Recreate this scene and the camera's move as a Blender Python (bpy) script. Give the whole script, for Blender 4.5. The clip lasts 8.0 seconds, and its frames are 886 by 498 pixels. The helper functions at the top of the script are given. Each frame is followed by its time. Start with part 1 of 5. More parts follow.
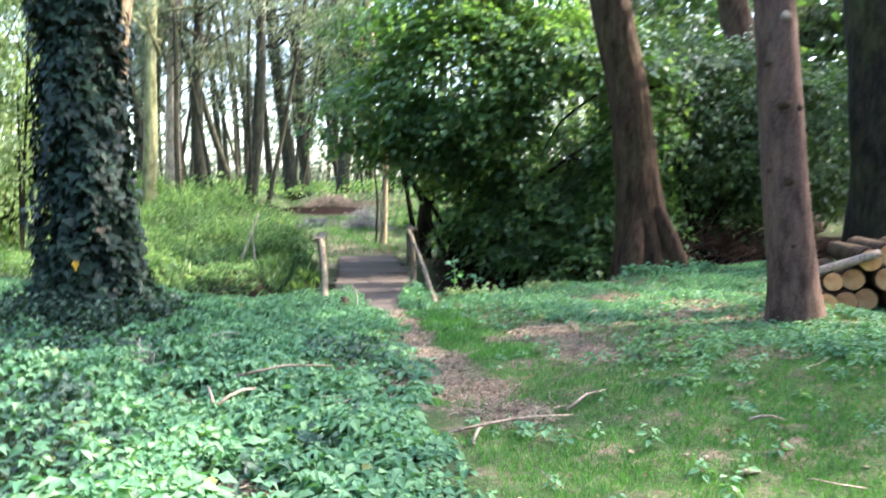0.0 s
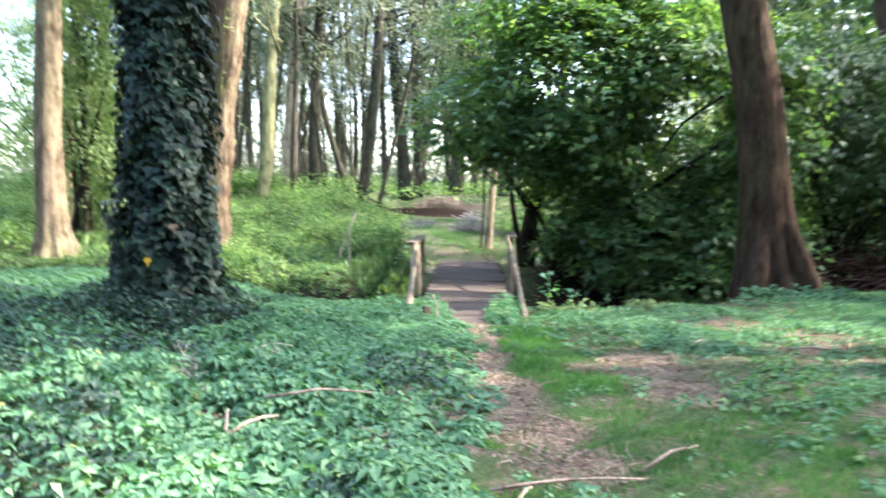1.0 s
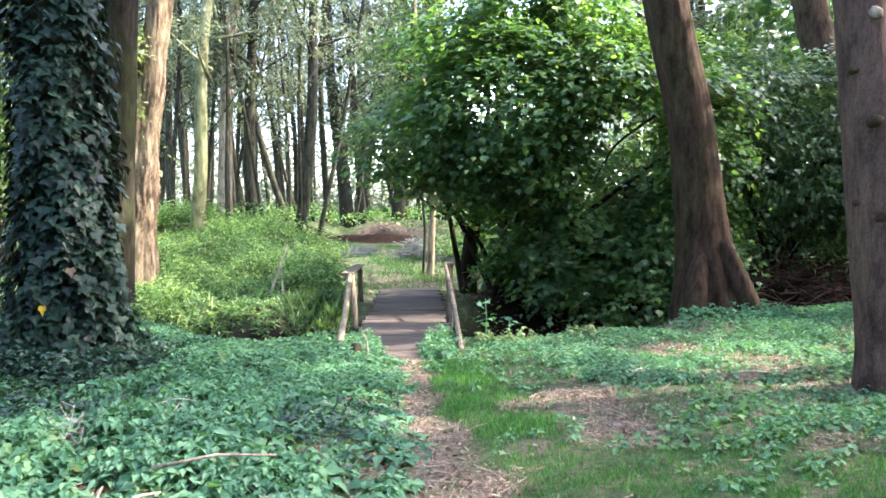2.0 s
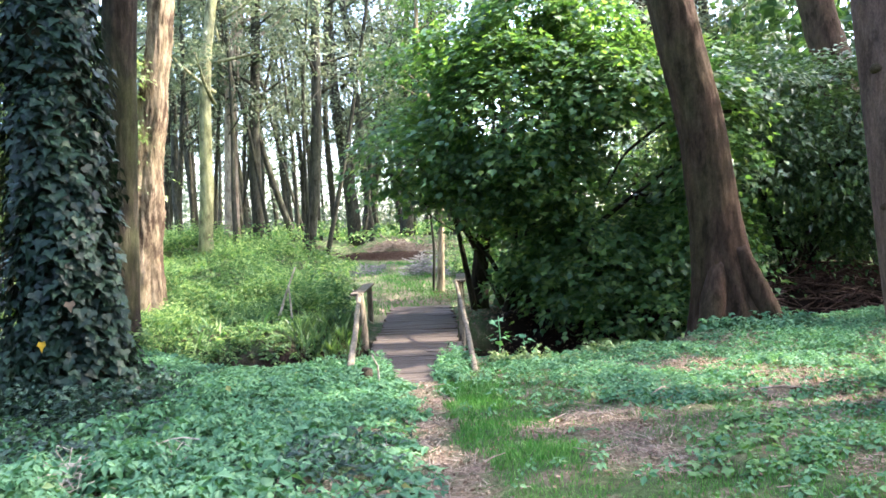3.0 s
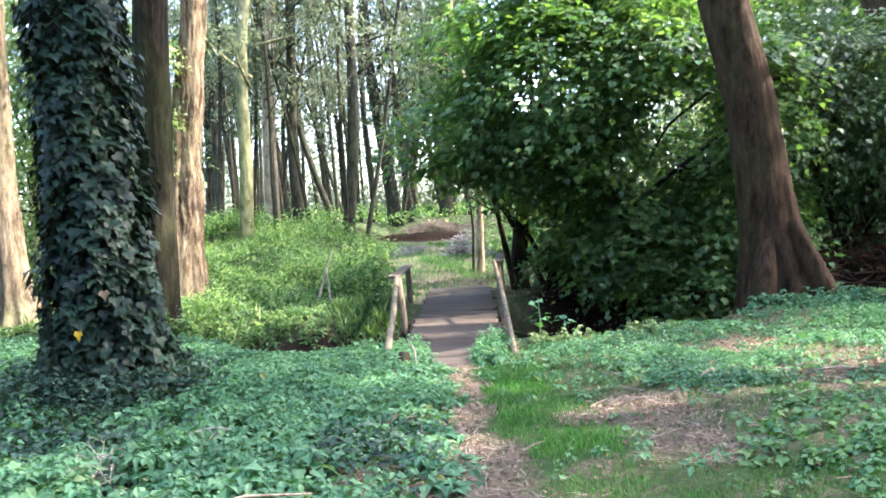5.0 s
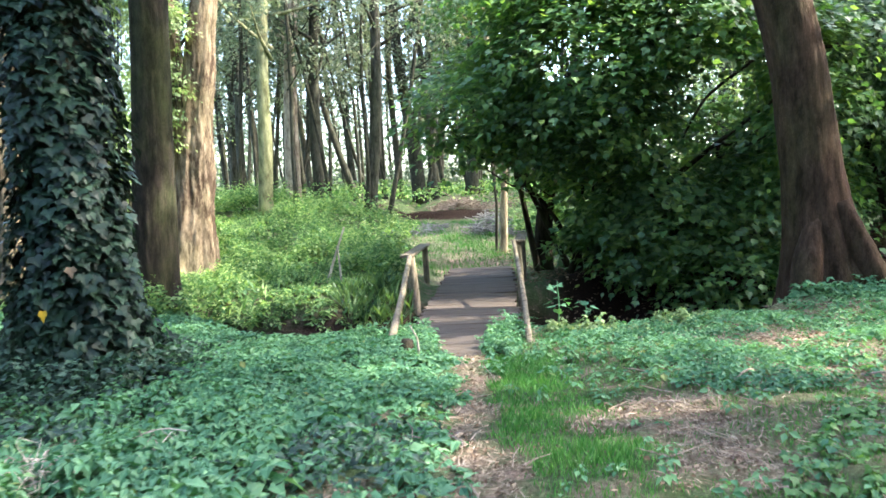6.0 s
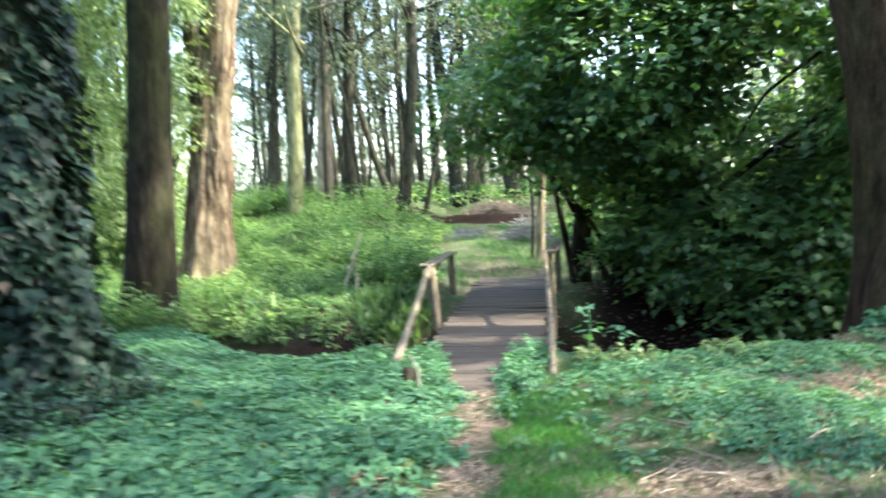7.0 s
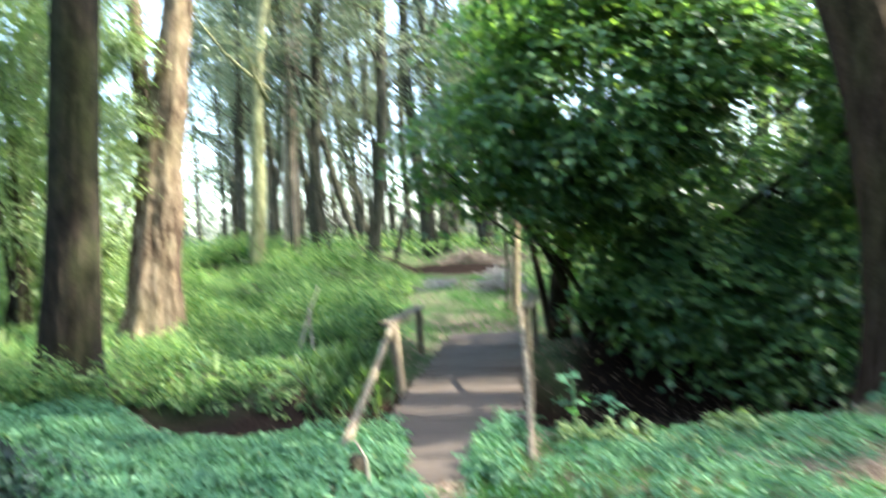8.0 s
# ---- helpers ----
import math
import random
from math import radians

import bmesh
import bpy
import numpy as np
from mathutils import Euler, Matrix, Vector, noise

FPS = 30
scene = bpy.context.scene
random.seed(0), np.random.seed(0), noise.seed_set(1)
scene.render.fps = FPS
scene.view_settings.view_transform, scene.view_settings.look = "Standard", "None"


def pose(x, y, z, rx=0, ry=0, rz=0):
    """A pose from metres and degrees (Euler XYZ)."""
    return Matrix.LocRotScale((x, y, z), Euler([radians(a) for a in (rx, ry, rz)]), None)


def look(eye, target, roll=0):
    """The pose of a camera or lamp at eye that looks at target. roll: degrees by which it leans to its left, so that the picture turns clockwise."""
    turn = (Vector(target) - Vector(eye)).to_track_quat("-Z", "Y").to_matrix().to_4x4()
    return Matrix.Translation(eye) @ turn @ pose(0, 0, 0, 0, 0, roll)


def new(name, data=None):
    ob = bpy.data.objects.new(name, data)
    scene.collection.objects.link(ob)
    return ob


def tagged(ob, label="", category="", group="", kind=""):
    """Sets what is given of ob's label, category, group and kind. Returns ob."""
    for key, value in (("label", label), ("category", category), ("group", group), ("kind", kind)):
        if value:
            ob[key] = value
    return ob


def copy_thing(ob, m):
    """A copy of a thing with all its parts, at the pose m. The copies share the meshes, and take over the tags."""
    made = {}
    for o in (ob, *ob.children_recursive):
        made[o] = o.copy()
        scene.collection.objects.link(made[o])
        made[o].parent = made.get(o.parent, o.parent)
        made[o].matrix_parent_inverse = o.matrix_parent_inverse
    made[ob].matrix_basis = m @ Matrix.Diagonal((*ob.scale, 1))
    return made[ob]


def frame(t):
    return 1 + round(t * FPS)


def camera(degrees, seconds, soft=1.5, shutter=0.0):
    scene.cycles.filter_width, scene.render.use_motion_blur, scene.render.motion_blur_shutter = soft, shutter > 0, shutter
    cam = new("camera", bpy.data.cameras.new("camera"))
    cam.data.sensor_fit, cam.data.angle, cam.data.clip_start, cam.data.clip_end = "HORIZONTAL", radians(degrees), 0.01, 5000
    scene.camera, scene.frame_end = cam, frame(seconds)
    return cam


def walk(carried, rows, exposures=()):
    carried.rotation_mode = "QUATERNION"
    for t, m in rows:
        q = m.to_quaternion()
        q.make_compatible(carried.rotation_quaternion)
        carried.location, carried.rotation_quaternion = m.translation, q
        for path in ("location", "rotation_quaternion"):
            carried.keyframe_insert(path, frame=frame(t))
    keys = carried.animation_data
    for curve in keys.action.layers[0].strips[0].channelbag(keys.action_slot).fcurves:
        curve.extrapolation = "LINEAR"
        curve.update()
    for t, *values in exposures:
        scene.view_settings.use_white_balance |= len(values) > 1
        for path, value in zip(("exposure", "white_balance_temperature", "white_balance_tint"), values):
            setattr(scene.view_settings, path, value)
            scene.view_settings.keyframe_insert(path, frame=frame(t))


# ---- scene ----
cam = camera(63.0, 8.0, soft=1.6, shutter=0.6)
EXPOSURE = 3.5
PATH = [
    (0, (0.148, -0.235, 1.585), (0.114, 1.758, 1.421), -0.3),
    (0.1, (0.169, -0.151, 1.594), (0.113, 1.839, 1.408), 0.2),
    (0.4, (0.232, 0.111, 1.592), (0.147, 2.101, 1.409), 2.5),
    (0.5, (0.262, 0.194, 1.586), (0.14, 2.182, 1.403), 1.7),
    (0.6, (0.301, 0.272, 1.597), (0.157, 2.242, 1.286), 3.1),
    (0.9, (0.446, 0.492, 1.614), (0.172, 2.461, 1.396), 1.7),
    (1, (0.496, 0.555, 1.613), (0.136, 2.516, 1.454), 1.5),
    (1.1, (0.534, 0.625, 1.63), (0.146, 2.579, 1.449), 0.3),
    (1.4, (0.653, 0.805, 1.661), (0.318, 2.771, 1.512), 0.5),
    (1.5, (0.673, 0.854, 1.655), (0.348, 2.825, 1.554), 0.0),
    (1.6, (0.678, 0.883, 1.675), (0.4, 2.862, 1.583), -0.1),
    (1.7, (0.683, 0.918, 1.681), (0.452, 2.902, 1.585), 0.3),
    (2.8, (0.66, 1.232, 1.735), (0.405, 3.215, 1.666), -1.9),
    (3, (0.654, 1.28, 1.74), (0.404, 3.263, 1.684), -2.3),
    (3.5, (0.677, 1.316, 1.744), (0.43, 3.3, 1.701), -2.7),
    (4, (0.674, 1.34, 1.751), (0.354, 3.314, 1.72), -3.2),
    (4.5, (0.68, 1.349, 1.747), (0.322, 3.316, 1.712), -3.7),
    (4.7, (0.681, 1.367, 1.751), (0.324, 3.334, 1.692), -3.6),
    (5.8, (0.766, 2.181, 1.695), (0.333, 4.125, 1.513), -3.2),
    (6, (0.778, 2.332, 1.683), (0.328, 4.274, 1.522), -2.9),
    (6.4, (0.76, 2.779, 1.684), (0.329, 4.72, 1.463), -3.3),
    (6.5, (0.764, 2.902, 1.68), (0.304, 4.836, 1.461), -3.7),
    (6.6, (0.776, 3.021, 1.688), (0.329, 4.96, 1.484), -3.2),
    (6.9, (0.842, 3.392, 1.704), (0.258, 5.302, 1.598), -3.4),
    (7, (0.856, 3.509, 1.705), (0.286, 5.42, 1.554), -2.2),
    (7.1, (0.851, 3.626, 1.709), (0.321, 5.55, 1.566), -1),
    (7.4, (0.812, 3.958, 1.706), (0.357, 5.905, 1.642), -1.4),
    (7.5, (0.798, 4.065, 1.703), (0.306, 6.003, 1.677), -1.0),
    (7.6, (0.776, 4.178, 1.705), (0.307, 6.121, 1.652), -1),
    (7.9, (0.708, 4.503, 1.705), (0.256, 6.45, 1.643), -2),
    (8, (0.687, 4.608, 1.705), (0.187, 6.544, 1.687), -2.3),
]
walk(cam, [(t, look(eye, target, roll)) for t, eye, target, roll in PATH], exposures=[(0.0, EXPOSURE + 0.08, 6300, 16.0), (1.5, EXPOSURE + 0.14, 6300, 18.0), (4.5, EXPOSURE + 0.14, 6300, 19.0), (6.0, EXPOSURE + 0.05, 6300, 11.0), (7.5, EXPOSURE, 6300, 7.5), (8.0, EXPOSURE, 6300, 7.5)])

# ---------------- light ----------------
SUN_EL, SUN_AZ = radians(44), radians(80)      # azimuth clockwise from +y
world = bpy.data.worlds.new("world")
scene.world = world
world.use_nodes = True
wn = world.node_tree.nodes
sky = wn.new("ShaderNodeTexSky")
sky.sky_type, sky.sun_disc = "NISHITA", False
sky.sun_elevation, sky.sun_rotation = SUN_EL, SUN_AZ
sky.air_density, sky.dust_density, sky.ozone_density = 1.0, 2.5, 1.0
wn["Background"].inputs["Strength"].default_value = 0.15
world.node_tree.links.new(sky.outputs["Color"], wn["Background"].inputs["Color"])
sun_data = bpy.data.lights.new("sun", "SUN")
sun_data.energy, sun_data.angle, sun_data.color = 1.75, radians(1.0), (1.0, 0.93, 0.80)
sun_ob = new("sun", sun_data)
sun_dir = Vector((math.sin(SUN_AZ) * math.cos(SUN_EL), math.cos(SUN_AZ) * math.cos(SUN_EL), math.sin(SUN_EL)))
sun_ob.matrix_world = look(sun_dir * 60, (0, 0, 0))

rng = np.random.default_rng(7)


# ---------------- materials ----------------
def material(name, rough=0.8):
    m = bpy.data.materials.new(name)
    m.use_nodes = True
    nt = m.node_tree
    b = nt.nodes["Principled BSDF"]
    b.inputs["Roughness"].default_value = rough
    return m, nt, b


def node(nt, kind, **values):
    n = nt.nodes.new(kind)
    for k, v in values.items():
        n.inputs[k].default_value = v
    return n


def ramp(nt, fac, stops):
    n = nt.nodes.new("ShaderNodeValToRGB")
    els = n.color_ramp.elements
    while len(els) < len(stops):
        els.new(0.5)
    for e, (p, c) in zip(els, stops):
        e.position, e.color = p, (*c, 1)
    nt.links.new(fac, n.inputs["Fac"])
    return n.outputs["Color"]


def mixed(nt, fac, a, b, mode="MIX"):
    n = nt.nodes.new("ShaderNodeMix")
    n.data_type, n.blend_type = "RGBA", mode
    for sock, val in ((n.inputs[0], fac), (n.inputs[6], a), (n.inputs[7], b)):
        if isinstance(val, bpy.types.NodeSocket):
            nt.links.new(val, sock)
        elif isinstance(val, (int, float)):
            sock.default_value = val
        else:
            sock.default_value = (*val, 1)
    return n.outputs[2]


def noise_tex(nt, scale, stretch=(1, 1, 1), detail=6.0, rough=0.6):
    co = nt.nodes.new("ShaderNodeTexCoord")
    mp = nt.nodes.new("ShaderNodeMapping")
    mp.inputs["Scale"].default_value = stretch
    n = node(nt, "ShaderNodeTexNoise", Scale=scale, Detail=detail, Roughness=rough)
    nt.links.new(co.outputs["Object"], mp.inputs["Vector"])
    nt.links.new(mp.outputs["Vector"], n.inputs["Vector"])
    return n.outputs["Fac"]


def bump(nt, b, height, strength, distance):
    n = node(nt, "ShaderNodeBump", Strength=strength, Distance=distance)
    nt.links.new(height, n.inputs["Height"])
    nt.links.new(n.outputs["Normal"], b.inputs["Normal"])


def leaf_material(name, dark, mid, light, through_col, amount=0.35, rough=0.5, spec=0.35, brown=0.0):
    m, nt, b = material(name, rough)
    geo = nt.nodes.new("ShaderNodeNewGeometry")
    col = ramp(nt, geo.outputs["Random Per Island"], [(0.0, dark), (0.5, mid), (0.93, light), (0.985, light), (1.0, (0.22, 0.23, 0.09) if brown else light)])
    big = ramp(nt, noise_tex(nt, 0.9, detail=3), [(0.3, (0.66, 0.72, 0.72)), (0.7, (1.25, 1.2, 1.0))])
    col = mixed(nt, 1.0, col, big, "MULTIPLY")
    nt.links.new(col, b.inputs["Base Color"])
    b.inputs["Specular IOR Level"].default_value = spec
    tr = nt.nodes.new("ShaderNodeBsdfTranslucent")
    nt.links.new(mixed(nt, 1.0, col, through_col, "MULTIPLY"), tr.inputs["Color"])
    mx = nt.nodes.new("ShaderNodeMixShader")
    mx.inputs["Fac"].default_value = amount
    nt.links.new(b.outputs["BSDF"], mx.inputs[1])
    nt.links.new(tr.outputs["BSDF"], mx.inputs[2])
    nt.links.new(mx.outputs["Shader"], nt.nodes["Material Output"].inputs["Surface"])
    return m


def bark_material(name, dark, mid, light, moss=(0.10, 0.13, 0.04), moss_amount=0.3, furrow=14.0, depth=0.03, torn=0.0):
    m, nt, b = material(name, 0.9)
    fine = noise_tex(nt, furrow, (1, 1, 0.2), 8, 0.7)
    wide = noise_tex(nt, 1.3, (1, 1, 0.5), 4)
    col = ramp(nt, fine, [(0.30, dark), (0.48, mid), (0.72, light)])
    patch = ramp(nt, wide, [(0.45, (0, 0, 0)), (0.75, (moss_amount,) * 3)])
    col = mixed(nt, patch, col, moss)
    blotch = ramp(nt, noise_tex(nt, 4.5, (1, 1, 0.45), 6, 0.65), [(0.34, (0.42, 0.40, 0.36)), (0.5, (1, 1, 1)), (0.66, (1.35, 1.32, 1.25))])
    col = mixed(nt, 1.0, col, blotch, "MULTIPLY")
    if torn:
        scar = ramp(nt, noise_tex(nt, 2.3, (1, 1, 0.3), 7, 0.7), [(0.40, (torn,) * 3), (0.47, (0, 0, 0))])
        col = mixed(nt, scar, col, dark)
    speck = ramp(nt, noise_tex(nt, 70, (1, 1, 0.5), 3), [(0.35, (0.75,) * 3), (0.65, (1.15,) * 3)])
    col = mixed(nt, 1.0, col, speck, "MULTIPLY")
    nt.links.new(col, b.inputs["Base Color"])
    b.inputs["Specular IOR Level"].default_value = 0.15
    bump(nt, b, fine, 1.0, depth)
    return m


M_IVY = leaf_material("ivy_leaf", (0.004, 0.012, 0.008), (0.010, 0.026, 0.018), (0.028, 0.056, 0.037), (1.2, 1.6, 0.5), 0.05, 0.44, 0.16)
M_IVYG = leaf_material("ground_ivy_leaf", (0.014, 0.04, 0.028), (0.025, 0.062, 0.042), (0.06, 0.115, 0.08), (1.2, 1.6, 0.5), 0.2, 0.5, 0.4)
M_HERB = leaf_material("herb_leaf", (0.057, 0.155, 0.09), (0.102, 0.228, 0.14), (0.18, 0.32, 0.185), (1.3, 1.6, 0.6), 0.3, 0.6, 0.22, 1.0)
M_WEED = leaf_material("weed_leaf", (0.042, 0.105, 0.045), (0.10, 0.205, 0.08), (0.31, 0.41, 0.21), (1.6, 1.65, 0.75), 0.48, 0.55)
# lit copy of the weed leaf: sunshine is put into the paler colour
M_LITLEAF = leaf_material("sunlit_shrub_leaf", (0.10, 0.155, 0.085), (0.175, 0.255, 0.13), (0.34, 0.42, 0.25), (1.6, 1.65, 0.85), 0.46, 0.55)
M_GRASS = leaf_material("grass_blade", (0.048, 0.158, 0.04), (0.08, 0.228, 0.06), (0.137, 0.29, 0.095), (1.2, 1.4, 0.6), 0.3, 0.6, 0.2)
M_SEEDLING = leaf_material("seedling_leaf", (0.07, 0.165, 0.065), (0.11, 0.235, 0.09), (0.18, 0.31, 0.13), (1.4, 1.6, 0.5), 0.35, 0.5)
M_MAPLE = leaf_material("maple_leaf", (0.042, 0.108, 0.056), (0.078, 0.172, 0.084), (0.17, 0.275, 0.12), (2.0, 1.95, 0.65), 0.46, 0.40, 0.45)
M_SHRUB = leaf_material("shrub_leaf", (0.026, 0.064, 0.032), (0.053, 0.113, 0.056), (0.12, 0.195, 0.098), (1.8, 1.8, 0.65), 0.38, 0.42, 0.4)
M_CROWN = leaf_material("crown_leaf", (0.055, 0.085, 0.06), (0.095, 0.13, 0.09), (0.18, 0.21, 0.155), (1.6, 1.55, 1.15), 0.42, 0.5)
M_DEAD = leaf_material("dead_leaf", (0.10, 0.062, 0.042), (0.19, 0.128, 0.092), (0.34, 0.26, 0.20), (1, 0.8, 0.5), 0.1, 0.8, 0.2)
M_STRAW = leaf_material("dry_straw", (0.14, 0.098, 0.072), (0.25, 0.188, 0.148), (0.44, 0.36, 0.295), (1, 0.8, 0.5), 0.1, 0.8, 0.2)
M_YELLOW = leaf_material("yellow_leaf", (0.55, 0.30, 0.02), (0.6, 0.36, 0.03), (0.6, 0.4, 0.05), (1, 1, 0.4), 0.2, 0.5)
M_OAK = bark_material("ridged_brown_bark", (0.022, 0.013, 0.008), (0.054, 0.032, 0.02), (0.087, 0.055, 0.037), moss_amount=0.22, furrow=17, depth=0.022)
M_MOSSY = bark_material("mossy_dark_brown_bark", (0.014, 0.013, 0.009), (0.043, 0.042, 0.030), (0.085, 0.084, 0.062), moss=(0.06, 0.07, 0.03), moss_amount=0.6, furrow=13)
M_PALE = bark_material("pale_bark", (0.045, 0.034, 0.022), (0.18, 0.14, 0.093), (0.31, 0.255, 0.178), moss_amount=0.45, furrow=11)
M_RAGGED = bark_material("torn_pale_bark", (0.05, 0.032, 0.02), (0.19, 0.145, 0.097), (0.33, 0.265, 0.185), moss_amount=0.3, furrow=9, depth=0.05, torn=0.9)
# tan bark lightened so that its colour carries the sun on one far trunk
M_LITTAN = bark_material("sunlit_tan_bark", (0.11, 0.085, 0.06), (0.36, 0.29, 0.21), (0.52, 0.45, 0.34), moss_amount=0.2, furrow=16, depth=0.008)
M_SLENDER = bark_material("blotched_light_bark", (0.06, 0.045, 0.03), (0.34, 0.27, 0.17), (0.50, 0.42, 0.28), moss_amount=0.3, furrow=14, depth=0.01, torn=0.8)
M_GREENISH = bark_material("algae_green_bark", (0.07, 0.07, 0.035), (0.19, 0.195, 0.10), (0.30, 0.30, 0.17), moss_amount=0.5, furrow=9, depth=0.015)
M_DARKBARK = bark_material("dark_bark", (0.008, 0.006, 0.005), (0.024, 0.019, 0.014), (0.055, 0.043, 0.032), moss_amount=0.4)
M_PINE = bark_material("pinkish_bark", (0.06, 0.034, 0.026), (0.108, 0.066, 0.051), (0.16, 0.107, 0.085), moss_amount=0.06, furrow=22, depth=0.012)
M_WOOD = bark_material("weathered_wood", (0.07, 0.055, 0.04), (0.19, 0.155, 0.11), (0.34, 0.29, 0.22), moss_amount=0.35, furrow=30, depth=0.006)
M_BARE = bark_material("bleached_bare_wood", (0.28, 0.23, 0.18), (0.48, 0.41, 0.33), (0.65, 0.58, 0.49), moss_amount=0.05, furrow=30, depth=0.003)
M_GREY = bark_material("bleached_grey_twig", (0.13, 0.125, 0.12), (0.24, 0.235, 0.225), (0.36, 0.36, 0.345), moss_amount=0.05, furrow=30, depth=0.003)
M_TWIG = bark_material("dry_twig", (0.12, 0.09, 0.07), (0.28, 0.22, 0.17), (0.42, 0.36, 0.29), moss_amount=0.05, furrow=30, depth=0.004)


def plank_material():
    m, nt, b = material("old_plank", 0.85)
    grain = noise_tex(nt, 9, (0.6, 14, 3), 6)
    dirt = noise_tex(nt, 2.2, detail=5)
    col = ramp(nt, grain, [(0.3, (0.03, 0.024, 0.018)), (0.55, (0.07, 0.056, 0.044)), (0.8, (0.125, 0.104, 0.083))])
    col = mixed(nt, ramp(nt, dirt, [(0.32, (0.25,) * 3), (0.5, (0.95,) * 3)]), col, (0.078, 0.057, 0.041))
    info = nt.nodes.new("ShaderNodeObjectInfo")
    col = mixed(nt, 1.0, col, ramp(nt, info.outputs["Random"], [(0, (0.72,) * 3), (1, (1.2,) * 3)]), "MULTIPLY")
    nt.links.new(col, b.inputs["Base Color"])
    bump(nt, b, grain, 0.7, 0.008)
    return m


M_PLANK = plank_material()


def cut_material():
    m, nt, b = material("cut_wood", 0.75)
    rings = noise_tex(nt, 6, detail=5)
    info = nt.nodes.new("ShaderNodeObjectInfo")
    col = ramp(nt, rings, [(0.3, (0.38, 0.17, 0.065)), (0.5, (0.60, 0.33, 0.14)), (0.7, (0.68, 0.44, 0.22))])
    col = mixed(nt, 1.0, col, ramp(nt, info.outputs["Random"], [(0, (0.65, 0.6, 0.6)), (1, (1.1, 1.05, 1.0))]), "MULTIPLY")
    nt.links.new(col, b.inputs["Base Color"])
    return m


M_CUT = cut_material()


def ground_material():
    m, nt, b = material("woodland_soil", 0.95)
    at = nt.nodes.new("ShaderNodeAttribute")
    at.attribute_name = "bare"
    fine = noise_tex(nt, 26, detail=8, rough=0.7)
    mid = noise_tex(nt, 3.1, detail=6)
    bare = ramp(nt, fine, [(0.3, (0.10, 0.066, 0.05)), (0.5, (0.235, 0.16, 0.125)), (0.72, (0.37, 0.275, 0.225))])
    grown = ramp(nt, fine, [(0.3, (0.04, 0.06, 0.025)), (0.55, (0.075, 0.12, 0.045)), (0.75, (0.13, 0.18, 0.07))])
    grown = mixed(nt, ramp(nt, mid, [(0.5, (0, 0, 0)), (0.68, (0.8,) * 3)]), grown, bare)
    sep = nt.nodes.new("ShaderNodeSeparateColor")
    nt.links.new(at.outputs["Color"], sep.inputs["Color"])
    worn = mixed(nt, 1.0, sep.outputs["Red"], ramp(nt, noise_tex(nt, 5.5, detail=7, rough=0.7), [(0.36, (0.25,) * 3), (0.52, (1,) * 3)]), "MULTIPLY")
    col = mixed(nt, worn, grown, bare)
    # ditch mud, darkened so that its colour carries the shade of the hollow
    shaded_mud = ramp(nt, fine, [(0.3, (0.010, 0.006, 0.004)), (0.55, (0.022, 0.013, 0.009)), (0.75, (0.05, 0.031, 0.022))])
    col = mixed(nt, sep.outputs["Green"], col, shaded_mud)
    sand = ramp(nt, fine, [(0.3, (0.09, 0.07, 0.05)), (0.7, (0.21, 0.165, 0.13))])
    col = mixed(nt, sep.outputs["Blue"], col, sand)
    nt.links.new(col, b.inputs["Base Color"])
    b.inputs["Specular IOR Level"].default_value = 0.12
    bump(nt, b, fine, 1.0, 0.05)
    return m


M_GROUND = ground_material()


# ---------------- mesh helpers ----------------
def mesh_of(name, verts, faces, smooth=False):
    """A mesh from an array of vertices and an array of equal-sided faces (or a list of such arrays)."""
    me = bpy.data.meshes.new(name)
    groups = faces if isinstance(faces, list) else [faces]
    loops = np.concatenate([g.ravel() for g in groups]).astype(np.int32)
    totals = np.concatenate([np.full(len(g), g.shape[1], np.int32) for g in groups])
    starts = np.concatenate([[0], np.cumsum(totals)[:-1]]).astype(np.int32)
    me.vertices.add(len(verts))
    me.vertices.foreach_set("co", np.asarray(verts, np.float32).ravel())
    me.loops.add(len(loops))
    me.loops.foreach_set("vertex_index", loops)
    me.polygons.add(len(totals))
    me.polygons.foreach_set("loop_start", starts)
    me.polygons.foreach_set("use_smooth", np.full(len(totals), smooth))
    me.update(calc_edges=True)
    return me


def part(name, me, mat, parent=None, label=""):
    if isinstance(me, bmesh.types.BMesh):
        b, me = me, bpy.data.meshes.new(name)
        b.to_mesh(me)
        b.free()
    if not me.materials:
        me.materials.append(mat)
    ob = new(name, me)
    if parent:
        ob.parent = parent
    if label:
        ob["label"] = label
    return ob


def thing(name, label, category, group="", at=(0, 0, 0)):
    ob = tagged(new(name), label, category, group)
    ob.location = at
    return ob


def sm(a, b, v):
    t = np.clip((v - a) / (b - a), 0, 1)
    return t * t * (3 - 2 * t)


